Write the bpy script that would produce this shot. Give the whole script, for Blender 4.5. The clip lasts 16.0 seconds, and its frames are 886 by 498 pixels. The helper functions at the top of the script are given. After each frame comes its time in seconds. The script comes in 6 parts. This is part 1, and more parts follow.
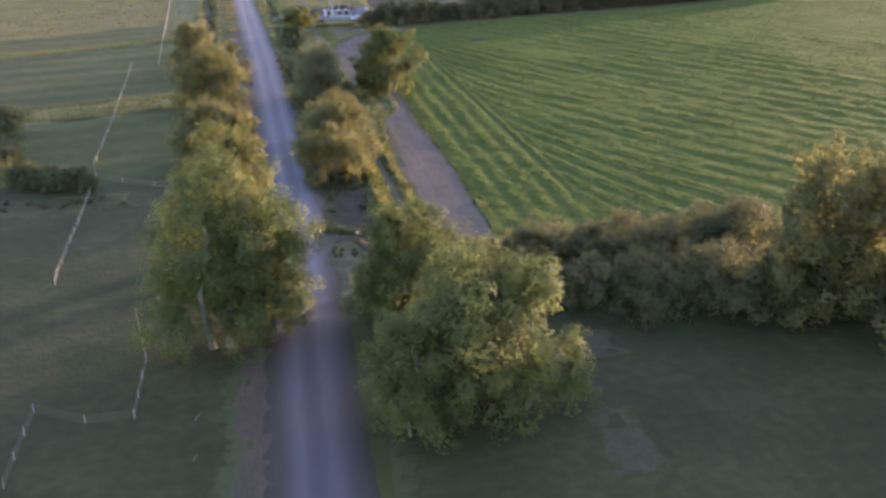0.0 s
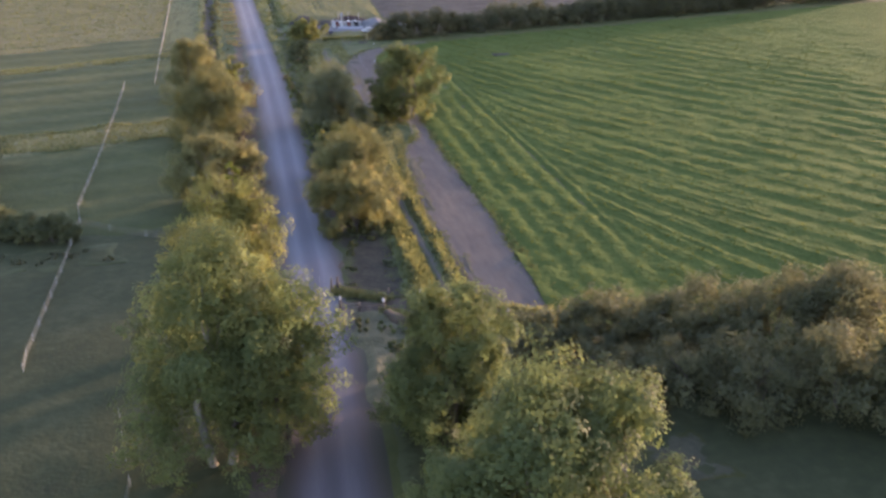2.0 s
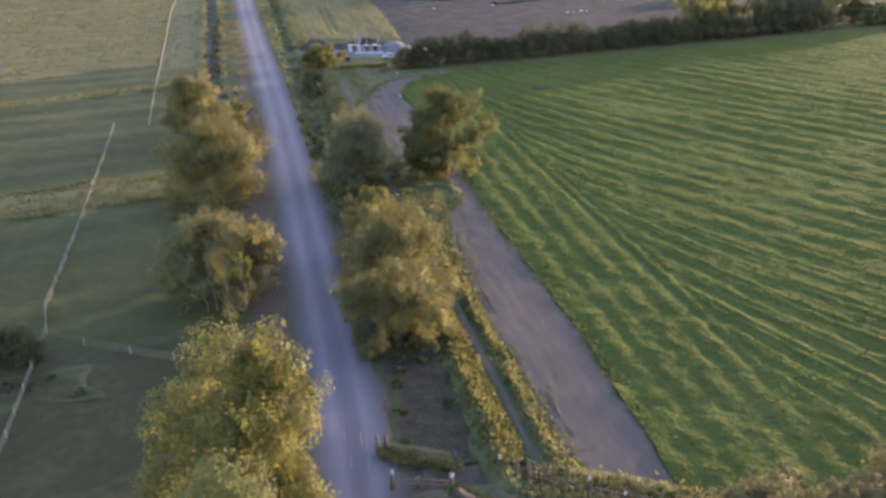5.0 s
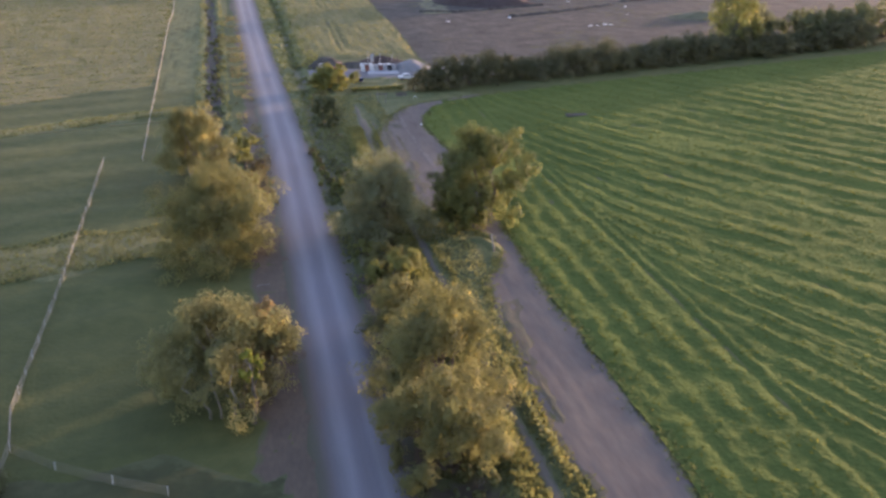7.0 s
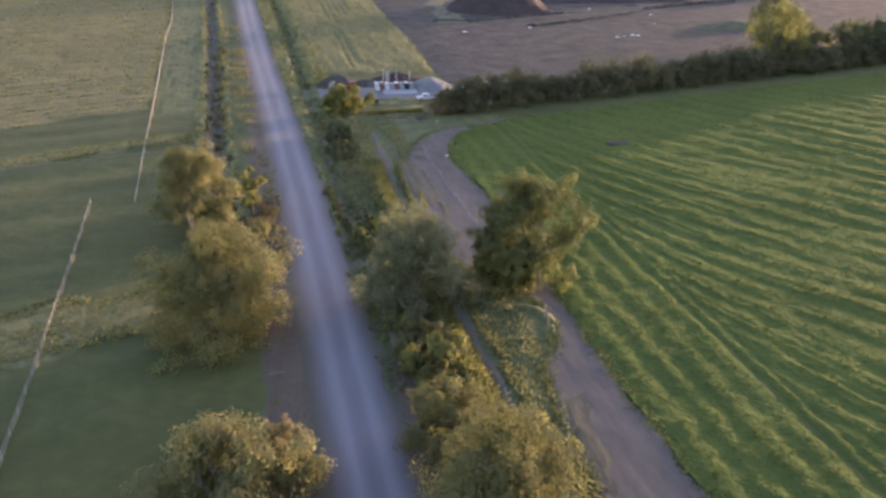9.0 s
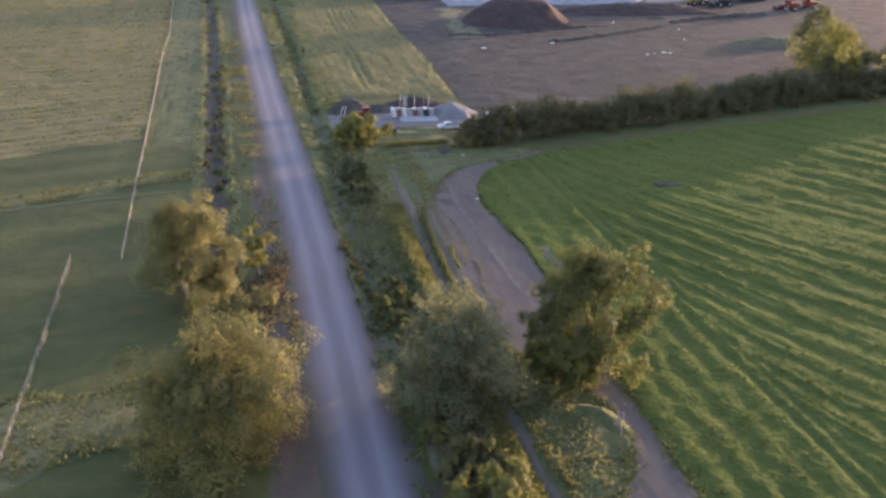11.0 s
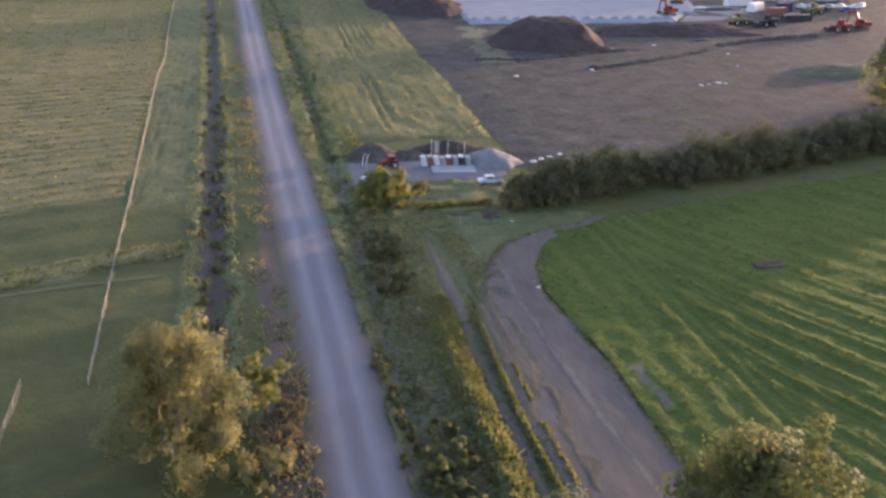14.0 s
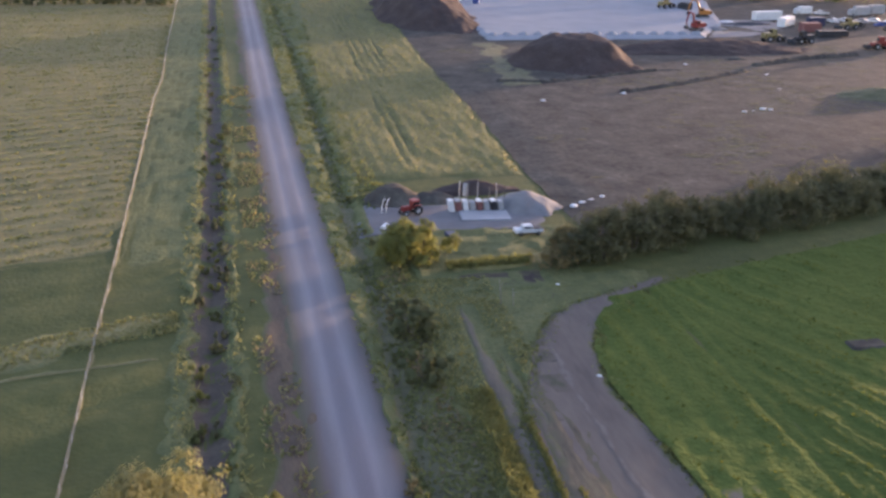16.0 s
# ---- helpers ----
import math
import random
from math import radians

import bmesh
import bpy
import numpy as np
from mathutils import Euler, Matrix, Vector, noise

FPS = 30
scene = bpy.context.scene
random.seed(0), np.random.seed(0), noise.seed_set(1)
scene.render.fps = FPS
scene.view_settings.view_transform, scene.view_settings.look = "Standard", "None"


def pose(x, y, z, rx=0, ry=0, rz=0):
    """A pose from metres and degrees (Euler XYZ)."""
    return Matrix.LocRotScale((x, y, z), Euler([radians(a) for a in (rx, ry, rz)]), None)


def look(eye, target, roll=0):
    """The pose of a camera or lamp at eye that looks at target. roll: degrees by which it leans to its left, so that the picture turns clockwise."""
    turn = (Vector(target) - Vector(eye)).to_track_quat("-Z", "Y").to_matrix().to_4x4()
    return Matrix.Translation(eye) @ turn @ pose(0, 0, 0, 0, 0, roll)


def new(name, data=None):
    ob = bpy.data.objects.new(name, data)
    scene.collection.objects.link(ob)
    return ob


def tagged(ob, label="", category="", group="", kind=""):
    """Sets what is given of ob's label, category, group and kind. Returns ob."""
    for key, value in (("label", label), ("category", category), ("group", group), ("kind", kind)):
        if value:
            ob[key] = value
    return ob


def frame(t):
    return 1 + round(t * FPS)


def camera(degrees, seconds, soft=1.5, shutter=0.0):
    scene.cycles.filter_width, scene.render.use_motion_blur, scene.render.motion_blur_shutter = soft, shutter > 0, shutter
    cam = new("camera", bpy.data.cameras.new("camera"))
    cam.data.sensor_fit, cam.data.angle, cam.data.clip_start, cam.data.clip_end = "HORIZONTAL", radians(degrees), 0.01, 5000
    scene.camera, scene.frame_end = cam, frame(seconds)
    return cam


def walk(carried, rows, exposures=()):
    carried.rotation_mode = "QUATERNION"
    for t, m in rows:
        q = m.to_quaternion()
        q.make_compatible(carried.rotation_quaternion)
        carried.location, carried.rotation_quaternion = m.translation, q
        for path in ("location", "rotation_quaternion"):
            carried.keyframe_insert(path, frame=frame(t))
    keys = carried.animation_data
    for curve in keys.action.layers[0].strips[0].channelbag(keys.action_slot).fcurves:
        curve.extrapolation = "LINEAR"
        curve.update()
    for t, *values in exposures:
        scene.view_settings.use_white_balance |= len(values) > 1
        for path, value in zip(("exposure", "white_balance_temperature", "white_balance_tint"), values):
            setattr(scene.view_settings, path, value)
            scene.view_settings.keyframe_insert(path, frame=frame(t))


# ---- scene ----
cam = camera(50.0, 16.0, soft=2.8, shutter=0.4)
PATH = [
    (0, (1.157, -2.068, 49.151), (1.557, -0.264, 48.386), 0.2),
    (0.5, (1.096, 3.371, 48.958), (1.496, 5.176, 48.195), 0.3),
    (1, (1.095, 9.026, 48.859), (1.495, 10.831, 48.097), 0.2),
    (1.5, (1.188, 14.454, 48.839), (1.586, 16.26, 48.077), 0.2),
    (2, (1.142, 19.782, 48.926), (1.54, 21.587, 48.164), 0.2),
    (2.5, (1.149, 25.382, 48.836), (1.548, 27.188, 48.075), 0.2),
    (3, (1.009, 30.896, 48.817), (1.408, 32.703, 48.058), 0.3),
    (3.5, (0.958, 36.547, 48.757), (1.356, 38.355, 48.001), 0.3),
    (4, (0.96, 41.951, 48.816), (1.356, 43.761, 48.061), 0.3),
    (6.5, (-0.016, 70.653, 49.703), (0.387, 72.462, 48.951), 0.7),
    (7, (-0.031, 76.227, 49.704), (0.371, 78.036, 48.954), 0.7),
    (7.5, (-0.053, 81.928, 49.75), (0.348, 83.739, 49.0), 0.6),
    (8, (-0.146, 87.473, 49.89), (0.254, 89.283, 49.14), 0.6),
    (8.5, (-0.358, 93.346, 49.99), (0.044, 95.155, 49.239), 0.6),
    (9, (-0.479, 98.834, 50.092), (-0.077, 100.642, 49.339), 0.7),
    (11.5, (-0.486, 127.15, 50.419), (-0.082, 128.961, 49.671), 1.1),
    (12, (-0.532, 132.848, 50.416), (-0.127, 134.658, 49.669), 1.2),
    (12.5, (-0.518, 138.377, 50.415), (-0.113, 140.188, 49.67), 1.3),
    (13, (-0.414, 143.921, 50.315), (-0.01, 145.733, 49.571), 1.4),
    (13.5, (-0.247, 149.539, 50.396), (0.156, 151.352, 49.654), 1.4),
    (14, (-0.266, 155.082, 50.356), (0.136, 156.896, 49.617), 1.4),
    (14.5, (-0.228, 160.627, 50.401), (0.174, 162.442, 49.663), 1.4),
    (15, (-0.224, 166.099, 50.392), (0.178, 167.915, 49.657), 1.5),
    (15.5, (-0.19, 171.361, 50.603), (0.21, 173.178, 49.87), 1.6),
    (16, (-0.257, 177.156, 50.611), (0.143, 178.974, 49.881), 1.6),
]
walk(cam, [(t, look(eye, target, roll)) for t, eye, target, roll in PATH],
     exposures=[(0.0, 3.40, 6770, 43), (3.5, 3.37, 6770, 42), (8.0, 3.30, 6980, 42), (16.0, 3.22, 7020, 42)])

# ---- world, sun ----
SUN = Vector((0.862, 0.507, 0.0)).normalized()
SUN_UP = radians(3.5)
world = bpy.data.worlds.new("evening_sky")
scene.world = world
world.use_nodes = True
wn = world.node_tree.nodes
sky = wn.new("ShaderNodeTexSky")
sky.sky_type, sky.sun_disc = "NISHITA", False
sky.sun_elevation, sky.sun_rotation = SUN_UP, math.atan2(SUN.x, SUN.y)
sky.air_density, sky.dust_density, sky.ozone_density = 1.0, 1.0, 2.0
wn["Background"].inputs["Strength"].default_value = 0.15
world.node_tree.links.new(sky.outputs[0], wn["Background"].inputs[0])
sun = new("sun", bpy.data.lights.new("sun", "SUN"))
sun.data.energy, sun.data.angle, sun.data.color = 1.22, radians(1.0), (1.0, 0.845, 0.56)
sun_dir = Vector((SUN.x * math.cos(SUN_UP), SUN.y * math.cos(SUN_UP), math.sin(SUN_UP)))
sun.matrix_world = look(sun_dir * 800, (0, 0, 0))

# ---- numbers: noise, lines, ground height ----


def vnoise(x, y, scale, seed=0):
    """Smooth value noise from 0 to 1, with cells of that many metres."""
    x, y = np.asarray(x, float) / scale, np.asarray(y, float) / scale
    i, j = np.floor(x).astype(np.int64), np.floor(y).astype(np.int64)
    fx, fy = x - i, y - j
    fx, fy = fx * fx * (3 - 2 * fx), fy * fy * (3 - 2 * fy)

    def h(a, b):
        n = (a * 374761393 + b * 668265263 + seed * 974711) & 0x7FFFFFFF
        n = ((n ^ (n >> 13)) * 1274126177) & 0x7FFFFFFF
        return ((n ^ (n >> 16)) & 0xFFFF) / 65535.0
    return (h(i, j) * (1 - fx) + h(i + 1, j) * fx) * (1 - fy) + (h(i, j + 1) * (1 - fx) + h(i + 1, j + 1) * fx) * fy


def line(points):
    ys, xs = [p[1] for p in points], [p[0] for p in points]
    return lambda y: np.interp(y, ys, xs)


road_mid = line([(3.0, -200), (5.4, 64), (6.2, 82), (7.6, 105), (8.8, 130), (8.9, 195), (8.7, 250), (8.3, 277), (7.5, 316), (6.1, 391), (3.7, 596), (-4, 1300)])
ditch_l = line([(-4.6, 225), (-4.9, 260), (-5.4, 317), (-6.2, 392), (-10, 596), (-22, 1300)])
ditch_r = line([(13.6, 180), (14.6, 250), (15.6, 300), (15.4, 344), (16.0, 400), (15.2, 500), (14.0, 600), (6, 1300)])


def smooth(a, b, v):
    v = np.clip((v - a) / (b - a), 0, 1)
    return v * v * (3 - 2 * v)


def gz(x, y):
    """Height of the ground."""
    x, y = np.asarray(x, float), np.asarray(y, float)
    z = 0.25 * (vnoise(x, y, 23, 1) - 0.5) + 0.10 * (vnoise(x, y, 5, 2) - 0.5)
    near_road = smooth(6.5, 3.5, np.abs(x - road_mid(y)))
    z = z * (1 - near_road) + 0.10 * near_road
    z = z - 0.75 * np.exp(-((x - ditch_l(y)) / 1.6) ** 2) * smooth(225, 245, y)
    z = z - 0.6 * np.exp(-((x - ditch_r(y)) / 1.5) ** 2) * smooth(180, 215, y)
    return z


def gz1(x, y):
    return float(gz(np.array([x]), np.array([y]))[0])


# ---- materials ----
def shade(name, colours, scale=1.0, fine=8.0, rough=0.9, bump=0.4, island=0.0, metal=0.0, stretch=(1, 1, 1), through_light=0.0, whole=0.0, spec=0.22, depth=0.05, grain=0.0, fringe=None, reach=1.0, sheen=None):
    """A surface whose colour wanders between the given ones at two scales; island, whole: how far single leaves or whole things differ;
    fringe: the colour of growth that creeps in over a ground patch from its rim; a larger reach keeps it nearer to the rim."""
    m = bpy.data.materials.new(name)
    m.use_nodes = True
    n, l = m.node_tree.nodes, m.node_tree.links
    p = n["Principled BSDF"]
    p.inputs["Roughness"].default_value, p.inputs["Metallic"].default_value = rough, metal
    p.inputs["Specular IOR Level"].default_value = spec
    if sheen:
        p.inputs["Sheen Weight"].default_value, p.inputs["Sheen Roughness"].default_value, p.inputs["Sheen Tint"].default_value = sheen[3], 0.6, (*sheen[:3], 1)
    tc, mp = n.new("ShaderNodeTexCoord"), n.new("ShaderNodeMapping")
    mp.inputs["Scale"].default_value = stretch
    l.new(tc.outputs["Object"], mp.inputs[0])
    a, b = n.new("ShaderNodeTexNoise"), n.new("ShaderNodeTexNoise")
    a.inputs["Scale"].default_value, b.inputs["Scale"].default_value = scale, fine
    a.inputs["Detail"].default_value = b.inputs["Detail"].default_value = 4
    l.new(mp.outputs[0], a.inputs[0]), l.new(mp.outputs[0], b.inputs[0])
    mix = n.new("ShaderNodeMath")
    mix.operation = "MULTIPLY_ADD"
    mix.inputs[1].default_value = 0.45
    half = n.new("ShaderNodeMath")
    half.operation = "MULTIPLY"
    half.inputs[1].default_value = 0.55
    l.new(a.outputs[0], half.inputs[0]), l.new(b.outputs[0], mix.inputs[0]), l.new(half.outputs[0], mix.inputs[2])
    value = mix.outputs[0]
    for amount, node, out in ((island, "ShaderNodeNewGeometry", "Random Per Island"), (whole, "ShaderNodeObjectInfo", "Random")):
        if amount:
            g, s, t = n.new(node), n.new("ShaderNodeMath"), n.new("ShaderNodeMath")
            s.operation, t.operation = "SUBTRACT", "MULTIPLY_ADD"
            s.inputs[1].default_value, t.inputs[1].default_value = 0.5, amount
            l.new(g.outputs[out], s.inputs[0]), l.new(s.outputs[0], t.inputs[0]), l.new(value, t.inputs[2])
            value = t.outputs[0]
    ramp = n.new("ShaderNodeValToRGB")
    ramp.color_ramp.elements[0].position, ramp.color_ramp.elements[1].position = 0.28, 0.72
    ramp.color_ramp.elements[0].color, ramp.color_ramp.elements[1].color = (*colours[0], 1), (*colours[-1], 1)
    for k, c in enumerate(colours[1:-1]):
        ramp.color_ramp.elements.new(0.28 + 0.44 * (k + 1) / (len(colours) - 1)).color = (*c, 1)
    l.new(value, ramp.inputs[0])
    colour = ramp.outputs[0]
    if fringe:
        at, c, sub, fac, mx = n.new("ShaderNodeAttribute"), n.new("ShaderNodeTexNoise"), n.new("ShaderNodeMath"), n.new("ShaderNodeMapRange"), n.new("ShaderNodeMix")
        at.attribute_name = "rim"
        c.inputs["Scale"].default_value, c.inputs["Detail"].default_value, c.inputs["Roughness"].default_value = 0.55, 6, 0.65
        l.new(tc.outputs["Object"], c.inputs[0])
        sub.operation = "MULTIPLY_ADD"
        sub.inputs[1].default_value = -5.0
        far_in = n.new("ShaderNodeMath")
        far_in.operation = "MULTIPLY"
        far_in.inputs[1].default_value = reach
        l.new(at.outputs["Fac"], far_in.inputs[0])
        l.new(c.outputs[0], sub.inputs[0]), l.new(far_in.outputs[0], sub.inputs[2])
        fac.inputs["From Min"].default_value, fac.inputs["From Max"].default_value = -2.2, -1.3
        l.new(sub.outputs[0], fac.inputs["Value"])
        mx.data_type = "RGBA"
        mx.inputs["A"].default_value = (*fringe, 1)
        l.new(fac.outputs[0], mx.inputs["Factor"]), l.new(colour, mx.inputs["B"])
        colour = mx.outputs["Result"]
    l.new(colour, p.inputs["Base Color"])
    if bump:
        bp = n.new("ShaderNodeBump")
        bp.inputs["Strength"].default_value, bp.inputs["Distance"].default_value = bump, depth
        relief = b
        if grain:
            relief = n.new("ShaderNodeTexNoise")
            relief.inputs["Scale"].default_value, relief.inputs["Detail"].default_value = grain, 3
            l.new(tc.outputs["Object"], relief.inputs[0])
        l.new(relief.outputs[0], bp.inputs["Height"]), l.new(bp.outputs[0], p.inputs["Normal"])
    if through_light:
        tr, add = n.new("ShaderNodeBsdfTranslucent"), n.new("ShaderNodeMixShader")
        add.inputs[0].default_value = through_light
        l.new(ramp.outputs[0], tr.inputs[0])
        l.new(p.outputs[0], add.inputs[1]), l.new(tr.outputs[0], add.inputs[2])
        l.new(add.outputs[0], n["Material Output"].inputs[0])
    return m


M_GRASS = shade("pasture_grass", [(0.044, 0.053, 0.016), (0.064, 0.072, 0.021), (0.098, 0.099, 0.031)], 0.05, 0.5, bump=1.0, grain=2.0, depth=0.10)
# A darker copy of the pasture grass: shade is put into its colour.
M_MEADOW = shade("dark_meadow", [(0.032, 0.036, 0.015), (0.045, 0.050, 0.019), (0.074, 0.073, 0.032)], 0.08, 0.7, bump=1.0, grain=2.0, depth=0.06, fringe=(0.07, 0.078, 0.033))
M_CROP = shade("young_crop", [(0.046, 0.065, 0.018), (0.063, 0.085, 0.024), (0.085, 0.108, 0.029)], 0.06, 0.9, bump=1.0, grain=1.8, depth=0.2, spec=0.03, rough=0.95, sheen=(0.22, 0.42, 0.04, 0.05))
M_CROPBLADE = shade("crop_blades", [(0.078, 0.096, 0.023), (0.104, 0.122, 0.028), (0.137, 0.150, 0.036)], 0.05, 0.5, bump=0, island=0.2, spec=0.03, rough=0.95, through_light=0.45)
M_TAN = shade("dry_grass", [(0.14, 0.13, 0.055), (0.175, 0.155, 0.065), (0.21, 0.18, 0.08)], 0.25, 2.0, bump=1.0, grain=2.0, depth=0.25, fringe=(0.10, 0.105, 0.043))
M_TANBLADE = shade("dry_grass_blades", [(0.159, 0.162, 0.065), (0.201, 0.198, 0.078), (0.248, 0.236, 0.097)], 0.2, 1.0, bump=0, island=0.3, through_light=0.45)
M_STRAW = shade("straw", [(0.13, 0.118, 0.06), (0.165, 0.149, 0.076), (0.205, 0.184, 0.097)], 0.6, 3.0, bump=1.0, grain=3.0, depth=0.15)
M_STUBBLE = shade("yellowing_field", [(0.112, 0.098, 0.042), (0.168, 0.138, 0.056), (0.225, 0.176, 0.075)], 0.12, 1.0, bump=1.0, stretch=(0.4, 1.6, 1), grain=1.6, depth=0.25, fringe=(0.09, 0.096, 0.04))
M_STRIP = shade("strip_meadow", [(0.070, 0.074, 0.027), (0.112, 0.106, 0.037), (0.172, 0.144, 0.053)], 0.10, 0.9, bump=1.0, stretch=(1.6, 0.45, 1), grain=1.6, depth=0.22)
M_VERGEBLADE = shade("verge_blades", [(0.117, 0.130, 0.049), (0.151, 0.158, 0.056), (0.192, 0.188, 0.068)], 0.2, 1.0, bump=0, island=0.15, through_light=0.6)
M_RUSTBLADE = shade("rusty_herbs", [(0.165, 0.127, 0.071), (0.212, 0.165, 0.088), (0.260, 0.210, 0.106)], 0.3, 1.5, bump=0, island=0.4, through_light=0.4)
M_GREENBLADE = shade("grass_blades", [(0.118, 0.130, 0.047), (0.153, 0.163, 0.057), (0.195, 0.196, 0.071)], 0.15, 0.8, bump=0, island=0.3, through_light=0.45)
M_SOIL = shade("bare_soil", [(0.027, 0.025, 0.022), (0.055, 0.050, 0.043), (0.079, 0.072, 0.060), (0.122, 0.113, 0.092)], 0.16, 0.8, bump=1.0, grain=1.2, depth=0.08, spec=0.06)
M_TRACK = shade("earth_track", [(0.092, 0.077, 0.068), (0.113, 0.095, 0.082), (0.132, 0.111, 0.093), (0.156, 0.130, 0.105)], 0.16, 0.8, bump=0.5, stretch=(1.5, 0.4, 1), fringe=(0.085, 0.09, 0.04), spec=0.06, reach=1.9)
M_RUTTED = shade("rutted_soil", [(0.060, 0.050, 0.038), (0.092, 0.076, 0.056), (0.130, 0.106, 0.072), (0.180, 0.152, 0.088)], 0.3, 1.6, bump=0.8, stretch=(1.6, 0.35, 1), fringe=(0.10, 0.092, 0.062), spec=0.06, reach=1.6)
M_PALETRACK = shade("dusty_track", [(0.125, 0.107, 0.094), (0.146, 0.126, 0.110), (0.168, 0.145, 0.124)], 0.3, 1.4, bump=0.4, stretch=(1.2, 0.3, 1), fringe=(0.118, 0.099, 0.085), spec=0.06, reach=4.0)
M_DAMP = shade("damp_soil", [(0.062, 0.060, 0.046), (0.076, 0.075, 0.052), (0.094, 0.092, 0.058)], 0.4, 2.0, bump=0.6, fringe=(0.105, 0.091, 0.075), spec=0.06, reach=1.6)
M_GREYPATCH = shade("grey_patch", [(0.09, 0.085, 0.07), (0.11, 0.102, 0.083), (0.13, 0.12, 0.092)], 0.4, 2.0, bump=0.5, fringe=(0.076, 0.097, 0.029), spec=0.06, reach=0.9)
M_WORN = shade("worn_meadow", [(0.062, 0.058, 0.036), (0.078, 0.072, 0.044), (0.10, 0.092, 0.056)], 0.5, 2.0, bump=0.6, fringe=(0.057, 0.059, 0.022), spec=0.06, reach=1.3)
M_THICKETFLOOR = shade("thicket_floor", [(0.042, 0.036, 0.027), (0.062, 0.053, 0.037), (0.09, 0.078, 0.05)], 0.5, 2.0, bump=0.9, fringe=(0.074, 0.078, 0.034), spec=0.06, reach=0.9)
M_DARKSOIL = shade("dark_topsoil", [(0.041, 0.031, 0.028), (0.058, 0.044, 0.040), (0.081, 0.063, 0.056)], 0.25, 1.5, bump=1.0, fringe=(0.095, 0.088, 0.05), spec=0.06)
M_GRAVELPAD = shade("pale_gravel", [(0.189, 0.203, 0.219), (0.225, 0.239, 0.255), (0.257, 0.268, 0.281)], 0.1, 2.0, bump=0.3, spec=0.06)
M_PILE = shade("grey_gravel", [(0.13, 0.127, 0.125), (0.16, 0.157, 0.155), (0.195, 0.19, 0.187)], 0.4, 4.0, bump=0.8)
M_YARD = shade("yard_gravel", [(0.11, 0.106, 0.106), (0.135, 0.13, 0.13), (0.165, 0.16, 0.16)], 0.3, 3.0, bump=0.6)
M_CONC = shade("concrete", [(0.25, 0.25, 0.25), (0.29, 0.29, 0.29), (0.33, 0.33, 0.33)], 0.3, 3.0, rough=0.8, bump=0.2)
M_VERGE = shade("brown_verge", [(0.068, 0.050, 0.037), (0.094, 0.069, 0.049), (0.122, 0.094, 0.060)], 0.3, 2.0, bump=0.9, stretch=(1.5, 0.5, 1), fringe=(0.08, 0.08, 0.04), reach=3.0)
M_LANE = shade("worn_lane", [(0.082, 0.070, 0.054), (0.102, 0.088, 0.066), (0.126, 0.110, 0.078)], 0.3, 2.0, bump=0.9, stretch=(1.5, 0.5, 1), fringe=(0.088, 0.09, 0.045), reach=4.0)
M_DITCH = shade("ditch_soil", [(0.050, 0.038, 0.029), (0.072, 0.056, 0.042), (0.10, 0.082, 0.056)], 0.5, 2.0, bump=0.9)
M_ROUGH = shade("rough_herbage", [(0.056, 0.069, 0.028), (0.088, 0.098, 0.037), (0.140, 0.135, 0.054)], 0.30, 1.6, bump=1.0, grain=2.2, depth=0.2)
M_SCRUB = shade("dark_herbage", [(0.076, 0.073, 0.042), (0.106, 0.100, 0.054), (0.145, 0.128, 0.068)], 0.35, 1.6, bump=1.0, grain=2.2, depth=0.15)
M_HERBAGE = shade("withered_herbage", [(0.072, 0.071, 0.042), (0.108, 0.101, 0.056), (0.150, 0.136, 0.074)], 0.35, 1.6, bump=1.0, grain=2.2, depth=0.12)
M_BARK = shade("bark", [(0.06, 0.05, 0.04), (0.11, 0.095, 0.075), (0.20, 0.18, 0.15)], 1.5, 9, bump=0.8)
M_PALEBARK = shade("pale_bark", [(0.13, 0.118, 0.10), (0.20, 0.185, 0.155), (0.28, 0.265, 0.235)], 1.5, 9, bump=0.8)
M_WOOD = shade("weathered_wood", [(0.084, 0.066, 0.054), (0.132, 0.108, 0.090), (0.192, 0.168, 0.144)], 2, 12, bump=0.5, whole=0.3)
M_WHITE = shade("white_paint", [(0.44, 0.44, 0.43), (0.56, 0.56, 0.55), (0.66, 0.66, 0.65)], 1.0, 6, rough=0.5, bump=0.05)
M_NET = shade("pale_netting", [(0.18, 0.172, 0.13), (0.23, 0.218, 0.165), (0.275, 0.262, 0.2)], 0.5, 4, bump=0.0)
M_RED = shade("red_paint", [(0.15, 0.025, 0.022), (0.21, 0.034, 0.028), (0.27, 0.05, 0.04)], 1, 6, rough=0.45, bump=0.05)
M_DULLRED = shade("faded_red_paint", [(0.15, 0.06, 0.055), (0.19, 0.078, 0.07), (0.24, 0.105, 0.095)], 1, 6, rough=0.6, bump=0.05)
M_ORANGE = shade("orange_paint", [(0.28, 0.10, 0.025), (0.35, 0.13, 0.03), (0.42, 0.17, 0.05)], 1, 6, rough=0.45, bump=0.05)
M_YELLOW = shade("yellow_paint", [(0.17, 0.135, 0.06), (0.21, 0.167, 0.075), (0.26, 0.21, 0.10)], 1, 6, rough=0.5, bump=0.05)
M_NIGHTBLUE = shade("dark_blue_paint", [(0.02, 0.026, 0.055), (0.03, 0.038, 0.075), (0.045, 0.055, 0.10)], 1, 6, rough=0.5, bump=0.05)
